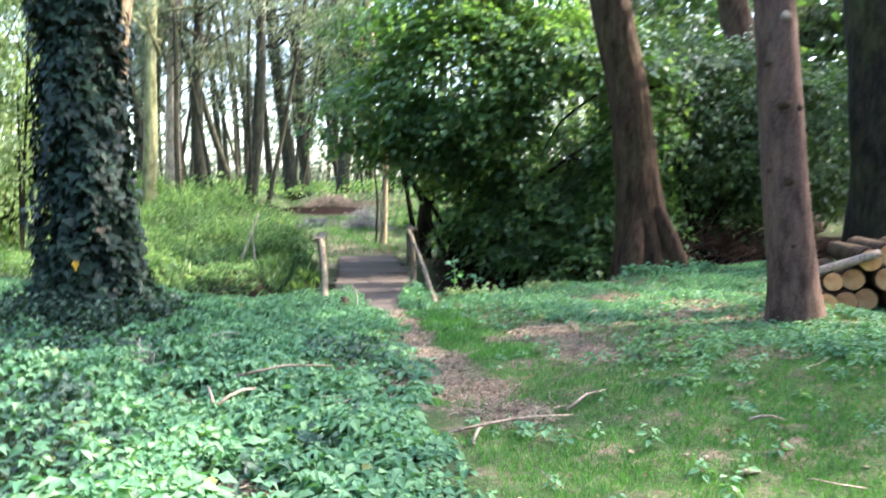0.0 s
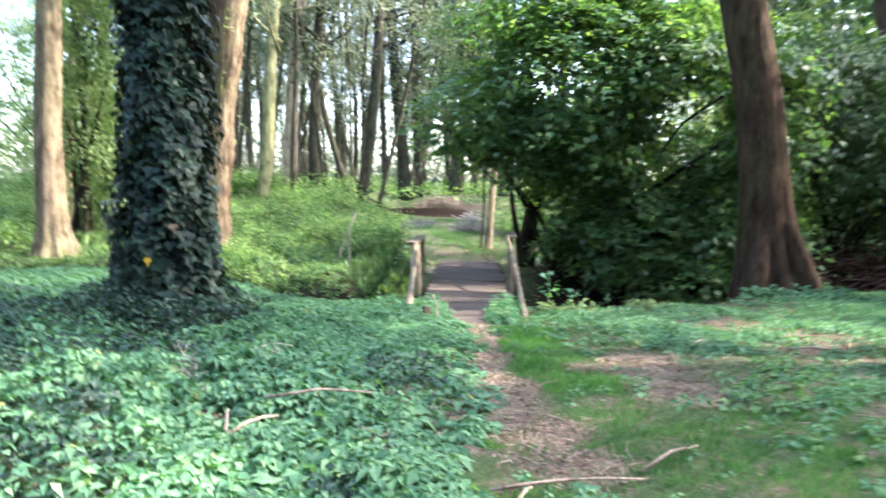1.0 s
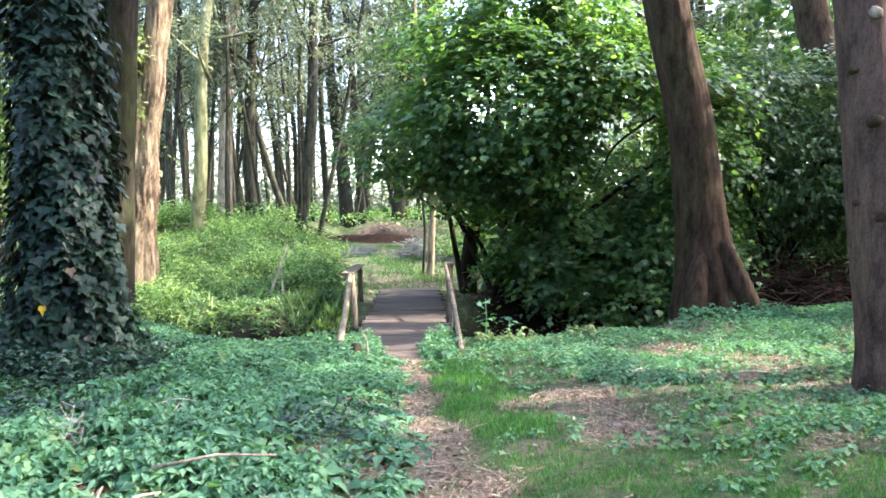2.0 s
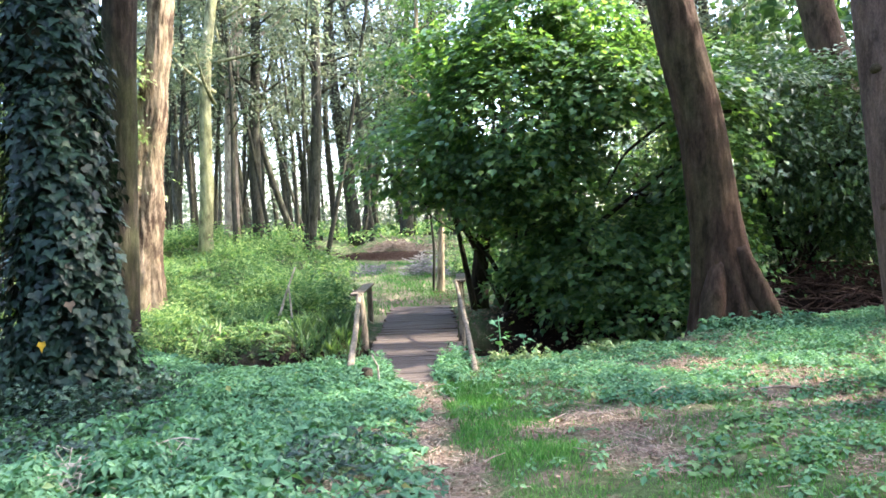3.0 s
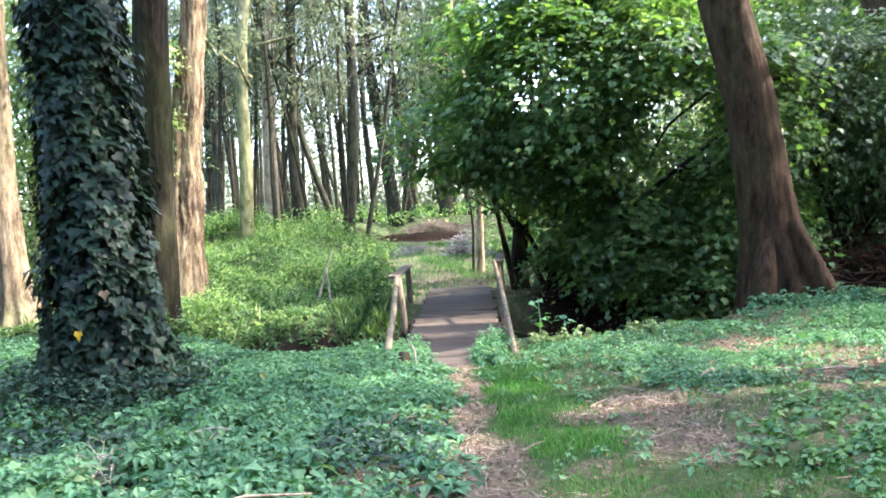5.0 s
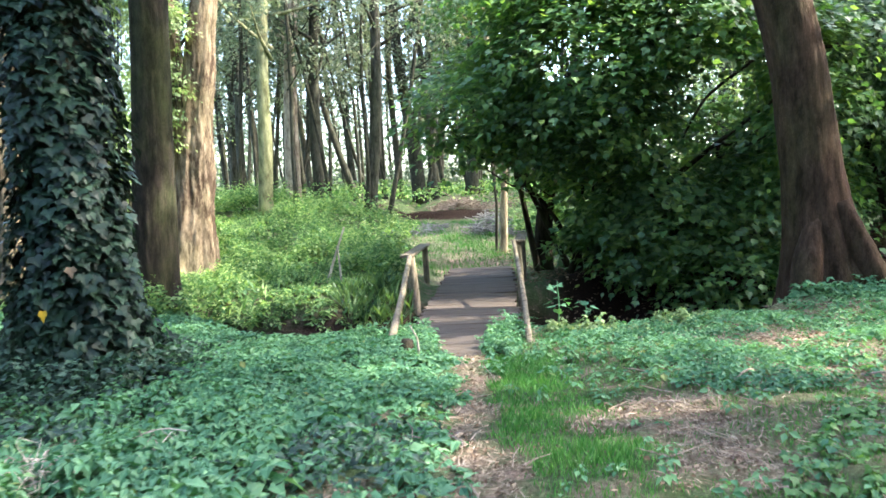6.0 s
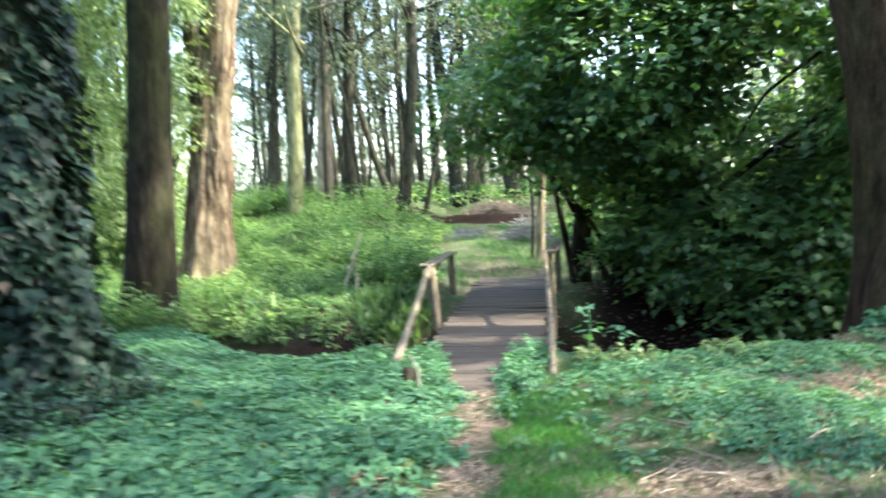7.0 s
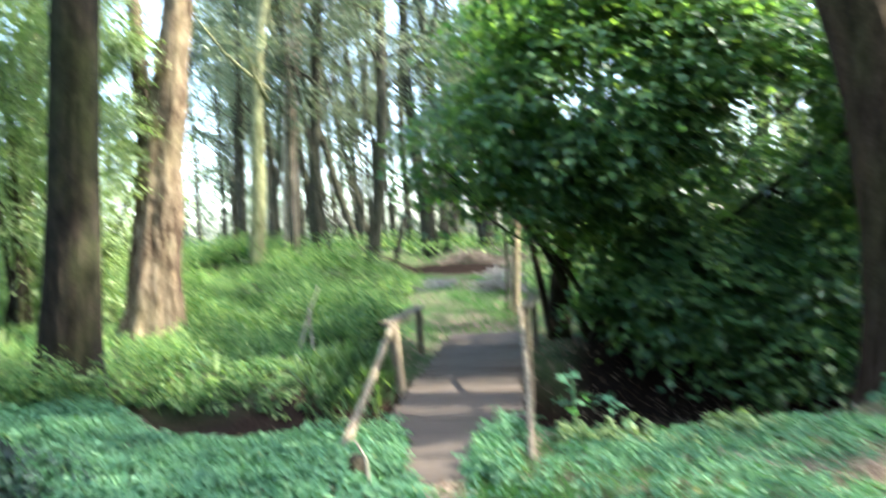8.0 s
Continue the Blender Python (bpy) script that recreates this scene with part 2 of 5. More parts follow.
def tube(path, radii, seg=20, rough=0.05, flare=0.0, lobes=5, seed=0, steps=None, caps=True, furrow=0.0):
    """A knobbly tapered limb along a smoothed path; flare spreads root lobes at its foot."""
    path, radii = np.asarray(path, float), np.asarray(radii, float)
    d = np.concatenate([[0], np.cumsum(np.linalg.norm(np.diff(path, axis=0), axis=1))])
    n = steps or max(4, int(d[-1] / max(0.12, radii.max() * (0.5 if seg > 14 else 1.6))))
    s = np.linspace(0, d[-1], n)
    P = np.stack([np.interp(s, d, path[:, k]) for k in range(3)], 1)
    if n > 6:
        for _ in range(3):
            P[1:-1] = (P[:-2] + 2 * P[1:-1] + P[2:]) / 4
    R = np.interp(s, d, radii)
    T = np.gradient(P, axis=0)
    T /= np.linalg.norm(T, axis=1, keepdims=True)
    ref = np.array([0.0, 1.0, 0.0]) if abs(T[0, 1]) < 0.8 else np.array([1.0, 0.0, 0.0])
    U = np.cross(ref, T)
    U /= np.linalg.norm(U, axis=1, keepdims=True)
    V = np.cross(T, U)
    a = np.linspace(0, 2 * np.pi, seg, endpoint=False)
    r = np.random.default_rng(seed)
    ph = r.uniform(0, 6.28, 8)
    wob = 1 + rough * (np.sin(a[None] * 2 + ph[0] + s[:, None] * 0.9) * 0.6 + np.sin(a[None] * 5 + ph[1] + s[:, None] * 0.5) * 0.45
                       + np.sin(a[None] * 9 + ph[2] - s[:, None] * 0.7) * 0.3 + np.sin(s[:, None] * 3.1 + ph[3] + a[None]) * 0.5)
    wob += rough * 0.25 * r.standard_normal(wob.shape)
    if furrow:
        twist = a[None] + 0.05 * np.sin(s[:, None] * 4.3 + ph[5]) + 0.03 * np.sin(s[:, None] * 9.7 + a[None] * 3)
        ridge = np.abs(np.sin(twist * 9 + ph[6] + 0.5 * np.sin(s[:, None] * 1.7))) * 0.6 + np.abs(np.sin(twist * 15 - ph[7] + 0.8 * np.sin(s[:, None] * 2.9))) * 0.4
        wob += furrow * (ridge - 0.6) * (0.6 + 0.4 * np.sin(s[:, None] * 5.1 + a[None] * 4))
    if flare:
        foot = np.exp(-s / (radii[0] * 1.3))[:, None]
        wob += flare * foot * (0.45 + 0.55 * np.cos(a[None] * lobes + ph[4]) ** 2)
    ring = P[:, None] + (U[:, None] * np.cos(a)[None, :, None] + V[:, None] * np.sin(a)[None, :, None]) * (R[:, None] * wob)[..., None]
    verts = ring.reshape(-1, 3)
    i, j = np.meshgrid(np.arange(n - 1), np.arange(seg), indexing="ij")
    k = (j + 1) % seg
    quads = np.stack([i * seg + j, i * seg + k, (i + 1) * seg + k, (i + 1) * seg + j], -1).reshape(-1, 4)
    if not caps:
        return verts, [quads]
    verts = np.concatenate([verts, P[:1], P[-1:]])
    j = np.arange(seg)
    low = np.stack([np.full(seg, n * seg), (j + 1) % seg, j], 1)
    top = np.stack([np.full(seg, n * seg + 1), (n - 1) * seg + j, (n - 1) * seg + (j + 1) % seg], 1)
    return verts, [quads, np.concatenate([low, top])]


def join(pieces):
    verts, quads, tris, base = [], [], [], 0
    for v, groups in pieces:
        for g in (groups if isinstance(groups, list) else [groups]):
            (quads if g.shape[1] == 4 else tris).append(g + base)
        verts.append(v)
        base += len(v)
    out = []
    if quads:
        out.append(np.concatenate(quads))
    if tris:
        out.append(np.concatenate(tris))
    return np.concatenate(verts), out


def fan(outline, fold=0.12, droop=0.1):
    """A leaf of triangles about its midrib: base at the origin, tip along +y, length 1."""
    o = np.array(outline, float)
    mid = np.array([[0, 0.42]])
    p = np.concatenate([mid, o])
    z = fold * np.abs(p[:, 0]) - droop * p[:, 1] ** 2
    k = np.arange(1, len(o) + 1)
    return np.column_stack([p, z]), np.stack([np.zeros(len(o), int), k, np.roll(k, -1)], 1)


LEAF_IVY = fan([(0, 0.06), (0.3, -0.04), (0.5, 0.34), (0.24, 0.5), (0, 1), (-0.24, 0.5), (-0.5, 0.34), (-0.3, -0.04)], 0.15, 0.2)
LEAF_OVATE = fan([(0, 0), (0.36, 0.14), (0.34, 0.56), (0, 1), (-0.34, 0.56), (-0.36, 0.14)], 0.1, 0.25)
LEAF_FOLD = (np.array([[0, 0, 0], [0.3, 0.38, 0.09], [0, 1, -0.2], [-0.3, 0.38, 0.09], [0, 0.45, -0.02]]), np.array([[0, 1, 4], [1, 2, 4], [2, 3, 4], [3, 0, 4]]))
LEAF_LOBED = fan([(0, 0), (0.34, 0.05), (0.5, 0.42), (0.2, 0.55), (0, 1), (-0.2, 0.55), (-0.5, 0.42), (-0.34, 0.05)], 0.12, 0.15)
LEAF_RHOMB = (np.array([[0, 0, 0], [0.32, 0.45, 0.06], [0, 1, -0.12], [-0.32, 0.45, 0.06]]), np.array([[0, 1, 2], [0, 2, 3]]))
THIN = (np.array([[-0.009, 0, 0], [0.009, 0, 0], [0.007, 0.55, 0.08], [0, 1, 0.36]]), np.array([[0, 1, 2], [0, 2, 3]]))
STRAW = (np.array([[-0.05, 0, 0], [0.05, 0, 0], [0.04, 0.55, 0.04], [0, 1, 0.02]]), np.array([[0, 1, 2], [0, 2, 3]]))
BLADE = (np.array([[-0.05, 0, 0], [0.05, 0, 0], [0.03, 0.55, 0.06], [0, 1, 0.30]]), np.array([[0, 1, 2], [0, 2, 3]]))


def scatter(P, N, size, template, r, toward=None):
    """Leaves at P with normals near N; toward gives the way that the tips point, else it is random."""
    tv, tf = template
    n = len(P)
    N = N / np.linalg.norm(N, axis=1, keepdims=True)
    D = r.standard_normal((n, 3)) if toward is None else toward + 0.35 * r.standard_normal((n, 3))
    D -= N * (D * N).sum(1, keepdims=True)
    D /= np.linalg.norm(D, axis=1, keepdims=True) + 1e-9
    X = np.cross(D, N)
    size = np.broadcast_to(size, (n,))[:, None, None]
    wide = r.uniform(0.8, 1.2, (n, 1, 1))
    V = P[:, None] + size * (tv[None, :, :1] * wide * X[:, None] + tv[None, :, 1:2] * D[:, None] + tv[None, :, 2:] * N[:, None])
    F = tf[None] + (np.arange(n) * len(tv))[:, None, None]
    return V.reshape(-1, 3), F.reshape(-1, 3)


# ---------------- the lie of the land ----------------
def near_edge(x):
    return np.interp(x, [-12, -7, -5.2, -4.1, -2.8, -1.5, 0, 1, 2, 3, 4.3, 5.2, 10], [12.4, 12.0, 11.3, 10.75, 10.95, 11.5, 11.45, 11.05, 11.6, 12.6, 13.7, 14.4, 15.2])


def far_edge(x):
    return 13.4 + 0.80 * np.clip(x + 4.2, 0, 5) + 0.15 * np.clip(x - 1, 0, 20)


def path_x(y):
    return np.where(y < 10.5, np.interp(y, [4, 5.2, 6.4, 7.4, 8.6, 9.7, 10.5], [0.5, 0.28, 0.02, -0.27, -0.44, -0.72, -0.986]), -0.85 - (y - 9.7) * 0.17)


def path_w(y):
    return 0.13 + 0.10 * np.exp(-((y - 6.2) / 0.7) ** 2) + 0.03 * np.sin(y * 5.1)


def height(x, y):
    x, y = np.asarray(x, float), np.asarray(y, float)
    wig = 0.25 * np.sin(x * 0.9 + 0.6) + 0.12 * np.sin(x * 2.3)
    z = 0.04 * np.sin(x * 0.8 + 1) * np.cos(y * 0.6) + 0.02 * np.sin(x * 2.7 + y * 1.9)
    z = z - 0.10 * sm(5.5, 9.5, y) * (1 - sm(0.5, 2.5, np.abs(x + 0.6))) - 0.05 * sm(8, 11, y)
    z = z + 0.08 * sm(1.5, 4, x) * sm(3, 8, y) + 0.05 * sm(-2, -5, x)
    a, b = near_edge(x) + wig, far_edge(x) + wig
    ditch = sm(a - 0.15, a + 1.1, y) * (1 - sm(b - 1.3, b + 0.2, y))
    z = z - (0.55 + 0.6 * sm(-3.5, -1.5, x)) * ditch
    half = 0.20 + 0.55 * sm(10.9, 12.2, y)
    lane = (1 - sm(half, half + 0.25 + 0.3 * sm(11.2, 12.2, y), np.abs(x - path_x(y)))) * sm(9.8, 11, y) * (1 - sm(19, 22, y))
    z = z - lane * np.maximum(0, z + 0.30)
    rise_left = 1.35 * sm(18, 27, y) * sm(-5.5, -9, x)
    rise_mid = (0.75 * np.clip((y - 20) / 14, 0, 1) + 0.28 * sm(30.3, 30.8, y) + 0.37 * sm(31, 35, y)) * sm(-11, -6, x)
    rise_right = 0.9 * sm(19, 28, y) * sm(1, 6, x)
    z = z + np.maximum(np.maximum(rise_left, rise_mid), rise_right) - 0.10 * sm(16, 19, y) * (1 - sm(24, 30, y))
    return z - 2.5 * sm(70, 260, y)


def axis(lo, hi, step, out_lo, out_hi):
    core = np.arange(lo, hi + 1e-6, step)
    grow = lambda far: np.cumsum(step * 1.22 ** np.arange(1, 200))[: np.searchsorted(np.cumsum(step * 1.22 ** np.arange(1, 200)), far) + 1]
    return np.concatenate([lo - grow(out_lo)[::-1], core, hi + grow(out_hi)])


gx, gy = axis(-13, 10, 0.14, 900, 900), axis(-2, 36, 0.14, 900, 2500)
GX, GY = np.meshgrid(gx, gy)
near_mask = (np.abs(GX) < 14) & (GY > -3) & (GY < 37)
GZ = height(GX, GY)
GZ = GZ + np.where(near_mask, 0.018 * rng.standard_normal(GX.shape), 0)


def bare_amount(x, y):
    """How bare the soil is: the trodden path, the chips beside it, and worn spots."""
    x, y = np.asarray(x, float), np.asarray(y, float)
    edge = 0.05 * np.sin(y * 6.3) + 0.05 * np.sin(y * 13.7 + x * 9)
    way = 1 - sm(0.75, 1.35, np.abs(x - path_x(y) + edge) / path_w(y))
    way = way * sm(5.6, 6.0, y) * (1 - sm(9.9, 10.5, y)) + (1 - sm(0.5, 1.1, np.abs(x - path_x(y)))) * sm(17, 18, y) * (1 - 0.8 * sm(20, 22.5, y))

    def spot(cx, cy, rx, ry):
        return 1 - sm(0.55, 1.25, np.hypot((x - cx) / rx, (y - cy) / ry) + 0.15 * np.sin(5 * x + 3 * y) + 0.1 * np.sin(11 * x - 7 * y))
    worn = [spot(1.0, 7.65, 0.62, 0.5), spot(1.4, 6.8, 0.4, 0.5), spot(3.5, 9.5, 0.8, 0.16), spot(2.7, 8.6, 0.5, 0.2), spot(3.1, 8.9, 1.0, 0.35), spot(3.9, 8.1, 0.7, 0.3), spot(2.4, 10.2, 0.8, 0.3), spot(2.9, 6.3, 0.35, 0.25),
            spot(-0.42, 5.6, 0.16, 0.35), spot(-0.75, 7.0, 0.2, 0.12), spot(0.28, 5.55, 0.5, 0.5), spot(0.55, 4.95, 0.4, 0.35), spot(-0.85, 7.9, 0.1, 0.1), spot(-1.7, 5.0, 0.6, 0.16), spot(-0.9, 4.9, 0.3, 0.16), spot(-2.3, 4.5, 0.3, 0.13), spot(-1.3, 6.9, 0.14, 0.1), spot(-1.9, 7.6, 0.16, 0.09), spot(-1.1, 3.4, 0.35, 0.2), spot(-1.0, 6.2, 0.25, 0.12), spot(-0.62, 5.9, 0.5, 0.34), spot(-3.0, 6.4, 0.32, 0.16), spot(-1.0, 7.4, 0.22, 0.4), spot(-2.1, 5.6, 0.3, 0.14)]
    mottle = 0.72 + 0.28 * np.sin(x * 6.1 + 2 * np.sin(y * 4.3)) * np.sin(y * 5.7 + 1.5 * np.sin(x * 3.9))
    return np.clip(np.maximum(way, np.maximum.reduce(worn)) * mottle, 0, 1)


ny, nx = GX.shape
jj, ii = np.meshgrid(np.arange(ny - 1), np.arange(nx - 1), indexing="ij")
gf = np.stack([jj * nx + ii, jj * nx + ii + 1, (jj + 1) * nx + ii + 1, (jj + 1) * nx + ii], -1).reshape(-1, 4)
ground_me = mesh_of("ground", np.stack([GX, GY, GZ], -1).reshape(-1, 3), gf, True)
mask = np.zeros((ny * nx, 4), np.float32)
straw_zone = sm(0.9, 1.6, GX) * sm(6.2, 7.4, GY) * (1 - sm(12, 13, GY))
mask[:, 0] = np.maximum(bare_amount(GX, GY), straw_zone * (0.30 + 0.35 * np.sin(GX * 1.9 + np.sin(GY * 2.2)) ** 2)).ravel()
# shade under the maple bush, put into the soil as the dark mud colour
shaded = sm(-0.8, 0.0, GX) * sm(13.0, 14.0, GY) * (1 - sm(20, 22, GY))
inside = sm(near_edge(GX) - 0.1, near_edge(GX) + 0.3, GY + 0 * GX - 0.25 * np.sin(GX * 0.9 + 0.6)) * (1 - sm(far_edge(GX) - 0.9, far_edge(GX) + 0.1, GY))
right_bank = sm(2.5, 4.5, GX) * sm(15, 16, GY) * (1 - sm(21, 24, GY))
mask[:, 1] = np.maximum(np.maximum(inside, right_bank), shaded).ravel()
sandy = sm(18, 20, GY) * (1 - sm(29.6, 30.4, GY)) * (1 - sm(1.2, 2.6, np.abs(GX + 3.4 + 0.15 * (GY - 22))))
mask[:, 2] = (sandy * 0.35 * (0.5 + 0.5 * np.sin(GX * 2.1 + np.sin(GY * 1.3)))).ravel()
scarp = sm(29.9, 30.2, GY) * (1 - sm(30.9, 31.2, GY)) * (1 - sm(2.2, 3.2, np.abs(GX + 6.2)))
mask[:, 1] = np.maximum(mask[:, 1], scarp.ravel())
mask[:, 3] = 1
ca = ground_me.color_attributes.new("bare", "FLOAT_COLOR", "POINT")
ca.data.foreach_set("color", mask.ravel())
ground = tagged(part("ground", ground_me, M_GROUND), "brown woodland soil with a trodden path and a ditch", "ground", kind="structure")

# ---------------- trees ----------------
def limbs(foot, top, r0, count, seed, lo=0.5, length=2.5, up=0.5):
    """Side branches along the trunk from foot to top."""
    r = np.random.default_rng(seed)
    out = []
    for i in range(count):
        f = lo + (0.97 - lo) * (i + r.uniform(0, 0.8)) / count
        p = foot + (top - foot) * f
        a = r.uniform(0, 6.28)
        ln = length * (1.15 - 0.6 * f) * r.uniform(0.7, 1.2)
        d = np.array([math.cos(a), math.sin(a), up * r.uniform(0.4, 1.5)])
        q = p + d * ln * 0.5 + r.normal(0, 0.08, 3)
        e = p + d * ln + np.array([0, 0, 0.3 * ln * r.uniform(-0.2, 1)])
        rr = r0 * (1 - f * 0.75) * 0.42
        out.append((np.array([p, q, e]), rr))
    return out


def cloud(centres, radii, count, r, spread=0.36, leaves=14):
    """Sprays of leaves round the given centres: places and normals."""
    n = max(1, count // leaves)
    pick = r.integers(0, len(centres), n)
    d = r.standard_normal((n, 3))
    d /= np.linalg.norm(d, axis=1, keepdims=True)
    s = d * (r.uniform(0.35, 1.0, (n, 1)) ** 0.5) * radii[pick] + centres[pick]
    P = np.repeat(s, leaves, 0) + r.normal(0, 1, (n * leaves, 3)) * np.array([spread, spread, spread * 0.35])
    out = np.repeat(d, leaves, 0)
    N = np.array([0, 0, 1.0]) + 0.55 * out + np.repeat(0.35 * r.standard_normal((n, 3)), leaves, 0) + 0.3 * r.standard_normal(P.shape)
    return P, N, out


def tree(name, label, foot, top, radii, bark, leaf, seed, seg=16, rough=0.05, flare=0.5, path=None, branches=10, lo=0.45, blen=2.5,
         leaves=2500, leaf_size=0.2, clump=0.9, crown_lo=0.0, template=LEAF_RHOMB, group="", extra=(), cat="tree", furrow=0.0):
    r = np.random.default_rng(seed)
    foot, top = np.array(foot, float), np.array(top, float)
    foot[2] = float(height(foot[0], foot[1])) - 0.08
    t = thing(name, label, cat, group, foot)
    pts = np.array([foot] + [np.array(p, float) for p in (path or [])] + [top]) - foot
    if path is None:
        k = np.linspace(0, 1, 7)[:, None]
        pts = pts[0] + (pts[-1] - pts[0]) * k + np.column_stack([np.sin(k * 5 + seed) * 0.2, np.cos(k * 4 + seed) * 0.2, 0 * k]) * k * (1 + 3 * (1 - k))
        rad = np.interp(k[:, 0], np.linspace(0, 1, len(radii)), radii)
    else:
        rad = np.array(radii)
    me = mesh_of(name + "_trunk", *tube(pts, rad, seg, rough, flare, seed=seed, steps=int(np.linalg.norm(pts[-1] - pts[0]) / 0.09) if furrow else None, furrow=furrow), smooth=True)
    part("trunk", me, bark, t)
    lim = limbs(pts[0], pts[-1], rad[0], branches, seed + 1, lo, blen)
    lim += [(np.array(p, float) - foot, q) for p, q in extra]
    if lim:
        for i, (p, q) in enumerate(lim):
            part("branch", mesh_of(name + "_branch", *tube(p, [q, q * 0.7, q * 0.25], 5, 0.05, seed=i, steps=5), smooth=True), bark, t)
    if leaves:
        ends, rr = [], []
        for p, q in lim:
            for f in (0.55, 0.85, 1.05):
                ends.append(p[0] + (p[-1] - p[0]) * f)
                rr.append(clump * (0.6 + 0.5 * f) * np.array([1, 1, 0.6]))
        for f in (0.8, 0.9, 1.0):
            ends.append(pts[0] + (pts[-1] - pts[0]) * f)
            rr.append(np.array([clump, clump, clump]))
        C, RR = np.array(ends), np.array(rr)
        keep = C[:, 2] > crown_lo
        P, N, out = cloud(C[keep], RR[keep], leaves, r, 0.30)
        part("crown", mesh_of(name + "_crown", *scatter(P, N, leaf_size * r.uniform(0.7, 1.2, len(P)), template, r)), leaf, t)
    return t


# the leaning oak-like tree at the ditch
oak = tree("leaning_tree", "tall leaning tree with ridged brown bark beside the ditch", (3.92, 13.8, 0), (1.6, 14.2, 14), [0.62, 0.46, 0.40, 0.38, 0.37, 0.25], M_OAK, M_CROWN, 11,
           seg=90, rough=0.035, flare=0.75, path=[(3.78, 13.8, 0.7), (3.66, 13.8, 1.66), (3.52, 13.8, 3.1), (3.06, 13.9, 5.4)], branches=16, lo=0.55, blen=2.3, leaves=5200, leaf_size=0.26, clump=0.95, furrow=0.05)
for i, pts in enumerate(([(3.95, 13.52, 1.25), (4.2, 13.46, 0.55), (4.47, 13.4, -0.1)], [(3.62, 13.5, 1.0), (3.5, 13.35, 0.45), (3.42, 13.25, -0.1)])):
    part("root", mesh_of("buttress_root", *tube(np.array(pts) - np.array(oak.location), [0.13, 0.2, 0.2], 20, 0.06, seed=40 + i, steps=16, furrow=0.05), smooth=True), M_OAK, oak)
pine = tree("conifer", "straight slim conifer trunk with pinkish bark and knots", (3.99, 7.9, 0), (2.9, 8.2, 13), [0.285, 0.25, 0.235, 0.215, 0.12], M_PINE, M_CROWN, 12,
            seg=36, rough=0.02, flare=0.25, path=[(3.95, 7.9, 0.5), (3.8, 7.9, 1.79), (3.635, 7.9, 3.63)], branches=16, lo=0.46, blen=3.4, leaves=4200, leaf_size=0.27, clump=1.2)
for kx, kz, kr in ((3.68, 2.48, 0.05), (3.75, 1.65, 0.042), (3.68, 3.4, 0.045), (3.52, 2.93, 0.035), (3.86, 2.44, 0.035), (3.58, 1.78, 0.03), (3.83, 0.95, 0.03)):
    axis_x = float(np.interp(kz, [0, 0.5, 1.79, 3.63], [3.99, 3.95, 3.8, 3.635]))
    rr = 0.235
    off = max(-0.9, min(0.9, (kx - axis_x) / rr))
    out = np.array([off, -math.sqrt(1 - off * off), 0.0])
    c = np.array([axis_x, 7.9, kz]) + out * (rr - 0.02) - np.array(pine.location)
    part("knot", mesh_of("knot", *tube([c, c + out * 0.024, c + out * 0.036, c + out * 0.037], [kr * 1.4, kr * 1.1, kr * 0.7, kr * 0.4], 12, 0.12, seed=int(kz * 100)), smooth=True), M_OAK if kz < 3.3 else M_TWIG, pine, "dark branch knot" if kz < 3.3 else "pale branch knot")
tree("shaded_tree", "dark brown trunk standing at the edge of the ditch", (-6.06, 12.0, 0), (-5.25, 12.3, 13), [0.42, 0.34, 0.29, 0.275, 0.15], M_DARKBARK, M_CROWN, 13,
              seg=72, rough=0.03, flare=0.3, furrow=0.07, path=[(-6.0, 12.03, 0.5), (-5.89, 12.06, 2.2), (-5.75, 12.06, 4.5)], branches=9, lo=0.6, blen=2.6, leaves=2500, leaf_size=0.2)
forked = tree("forked_tree", "sunlit pale trunk that forks, with leafy shoots", (-8.45, 16.85, 0), (-6.98, 17.15, 13), [0.53, 0.45, 0.40, 0.29, 0.15], M_RAGGED, M_SHRUB, 14,
              seg=84, rough=0.10, flare=0.5, furrow=0.12, path=[(-8.37, 16.9, 0.6), (-8.16, 16.95, 3.3), (-7.68, 16.95, 6.0)], branches=9, lo=0.6, blen=2.6, leaves=3000, leaf_size=0.2,
              extra=[([(-8.28, 17.1, 1.6), (-8.63, 17.15, 5.0), (-8.98, 17.35, 9.5)], 0.29)])
pinkish = tree("pale_tree", "sunlit pale brown trunk among light green leaves", (-10.52, 14.3, 0), (-10.4, 14.6, 13), [0.42, 0.29, 0.265, 0.245, 0.15], M_PALE, M_CROWN, 15,
               seg=64, furrow=0.07, rough=0.05, flare=0.5, path=[(-10.56, 14.3, 0.6), (-10.65, 14.3, 2.47), (-10.56, 14.3, 5.4)], branches=10, lo=0.5, blen=3.0, leaves=3000, leaf_size=0.24)
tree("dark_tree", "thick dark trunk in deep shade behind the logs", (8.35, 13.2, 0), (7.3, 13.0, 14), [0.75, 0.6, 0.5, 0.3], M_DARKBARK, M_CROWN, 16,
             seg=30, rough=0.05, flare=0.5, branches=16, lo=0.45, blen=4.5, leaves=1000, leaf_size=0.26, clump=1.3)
tree("leaning_tree", "large leaning brown trunk behind the bushes", (10.6, 22, 0), (6.2, 22.5, 15), [0.6, 0.5, 0.4, 0.25], M_OAK, M_CROWN, 17, seg=24, branches=12, lo=0.6, blen=3.5, leaves=1800, leaf_size=0.26)
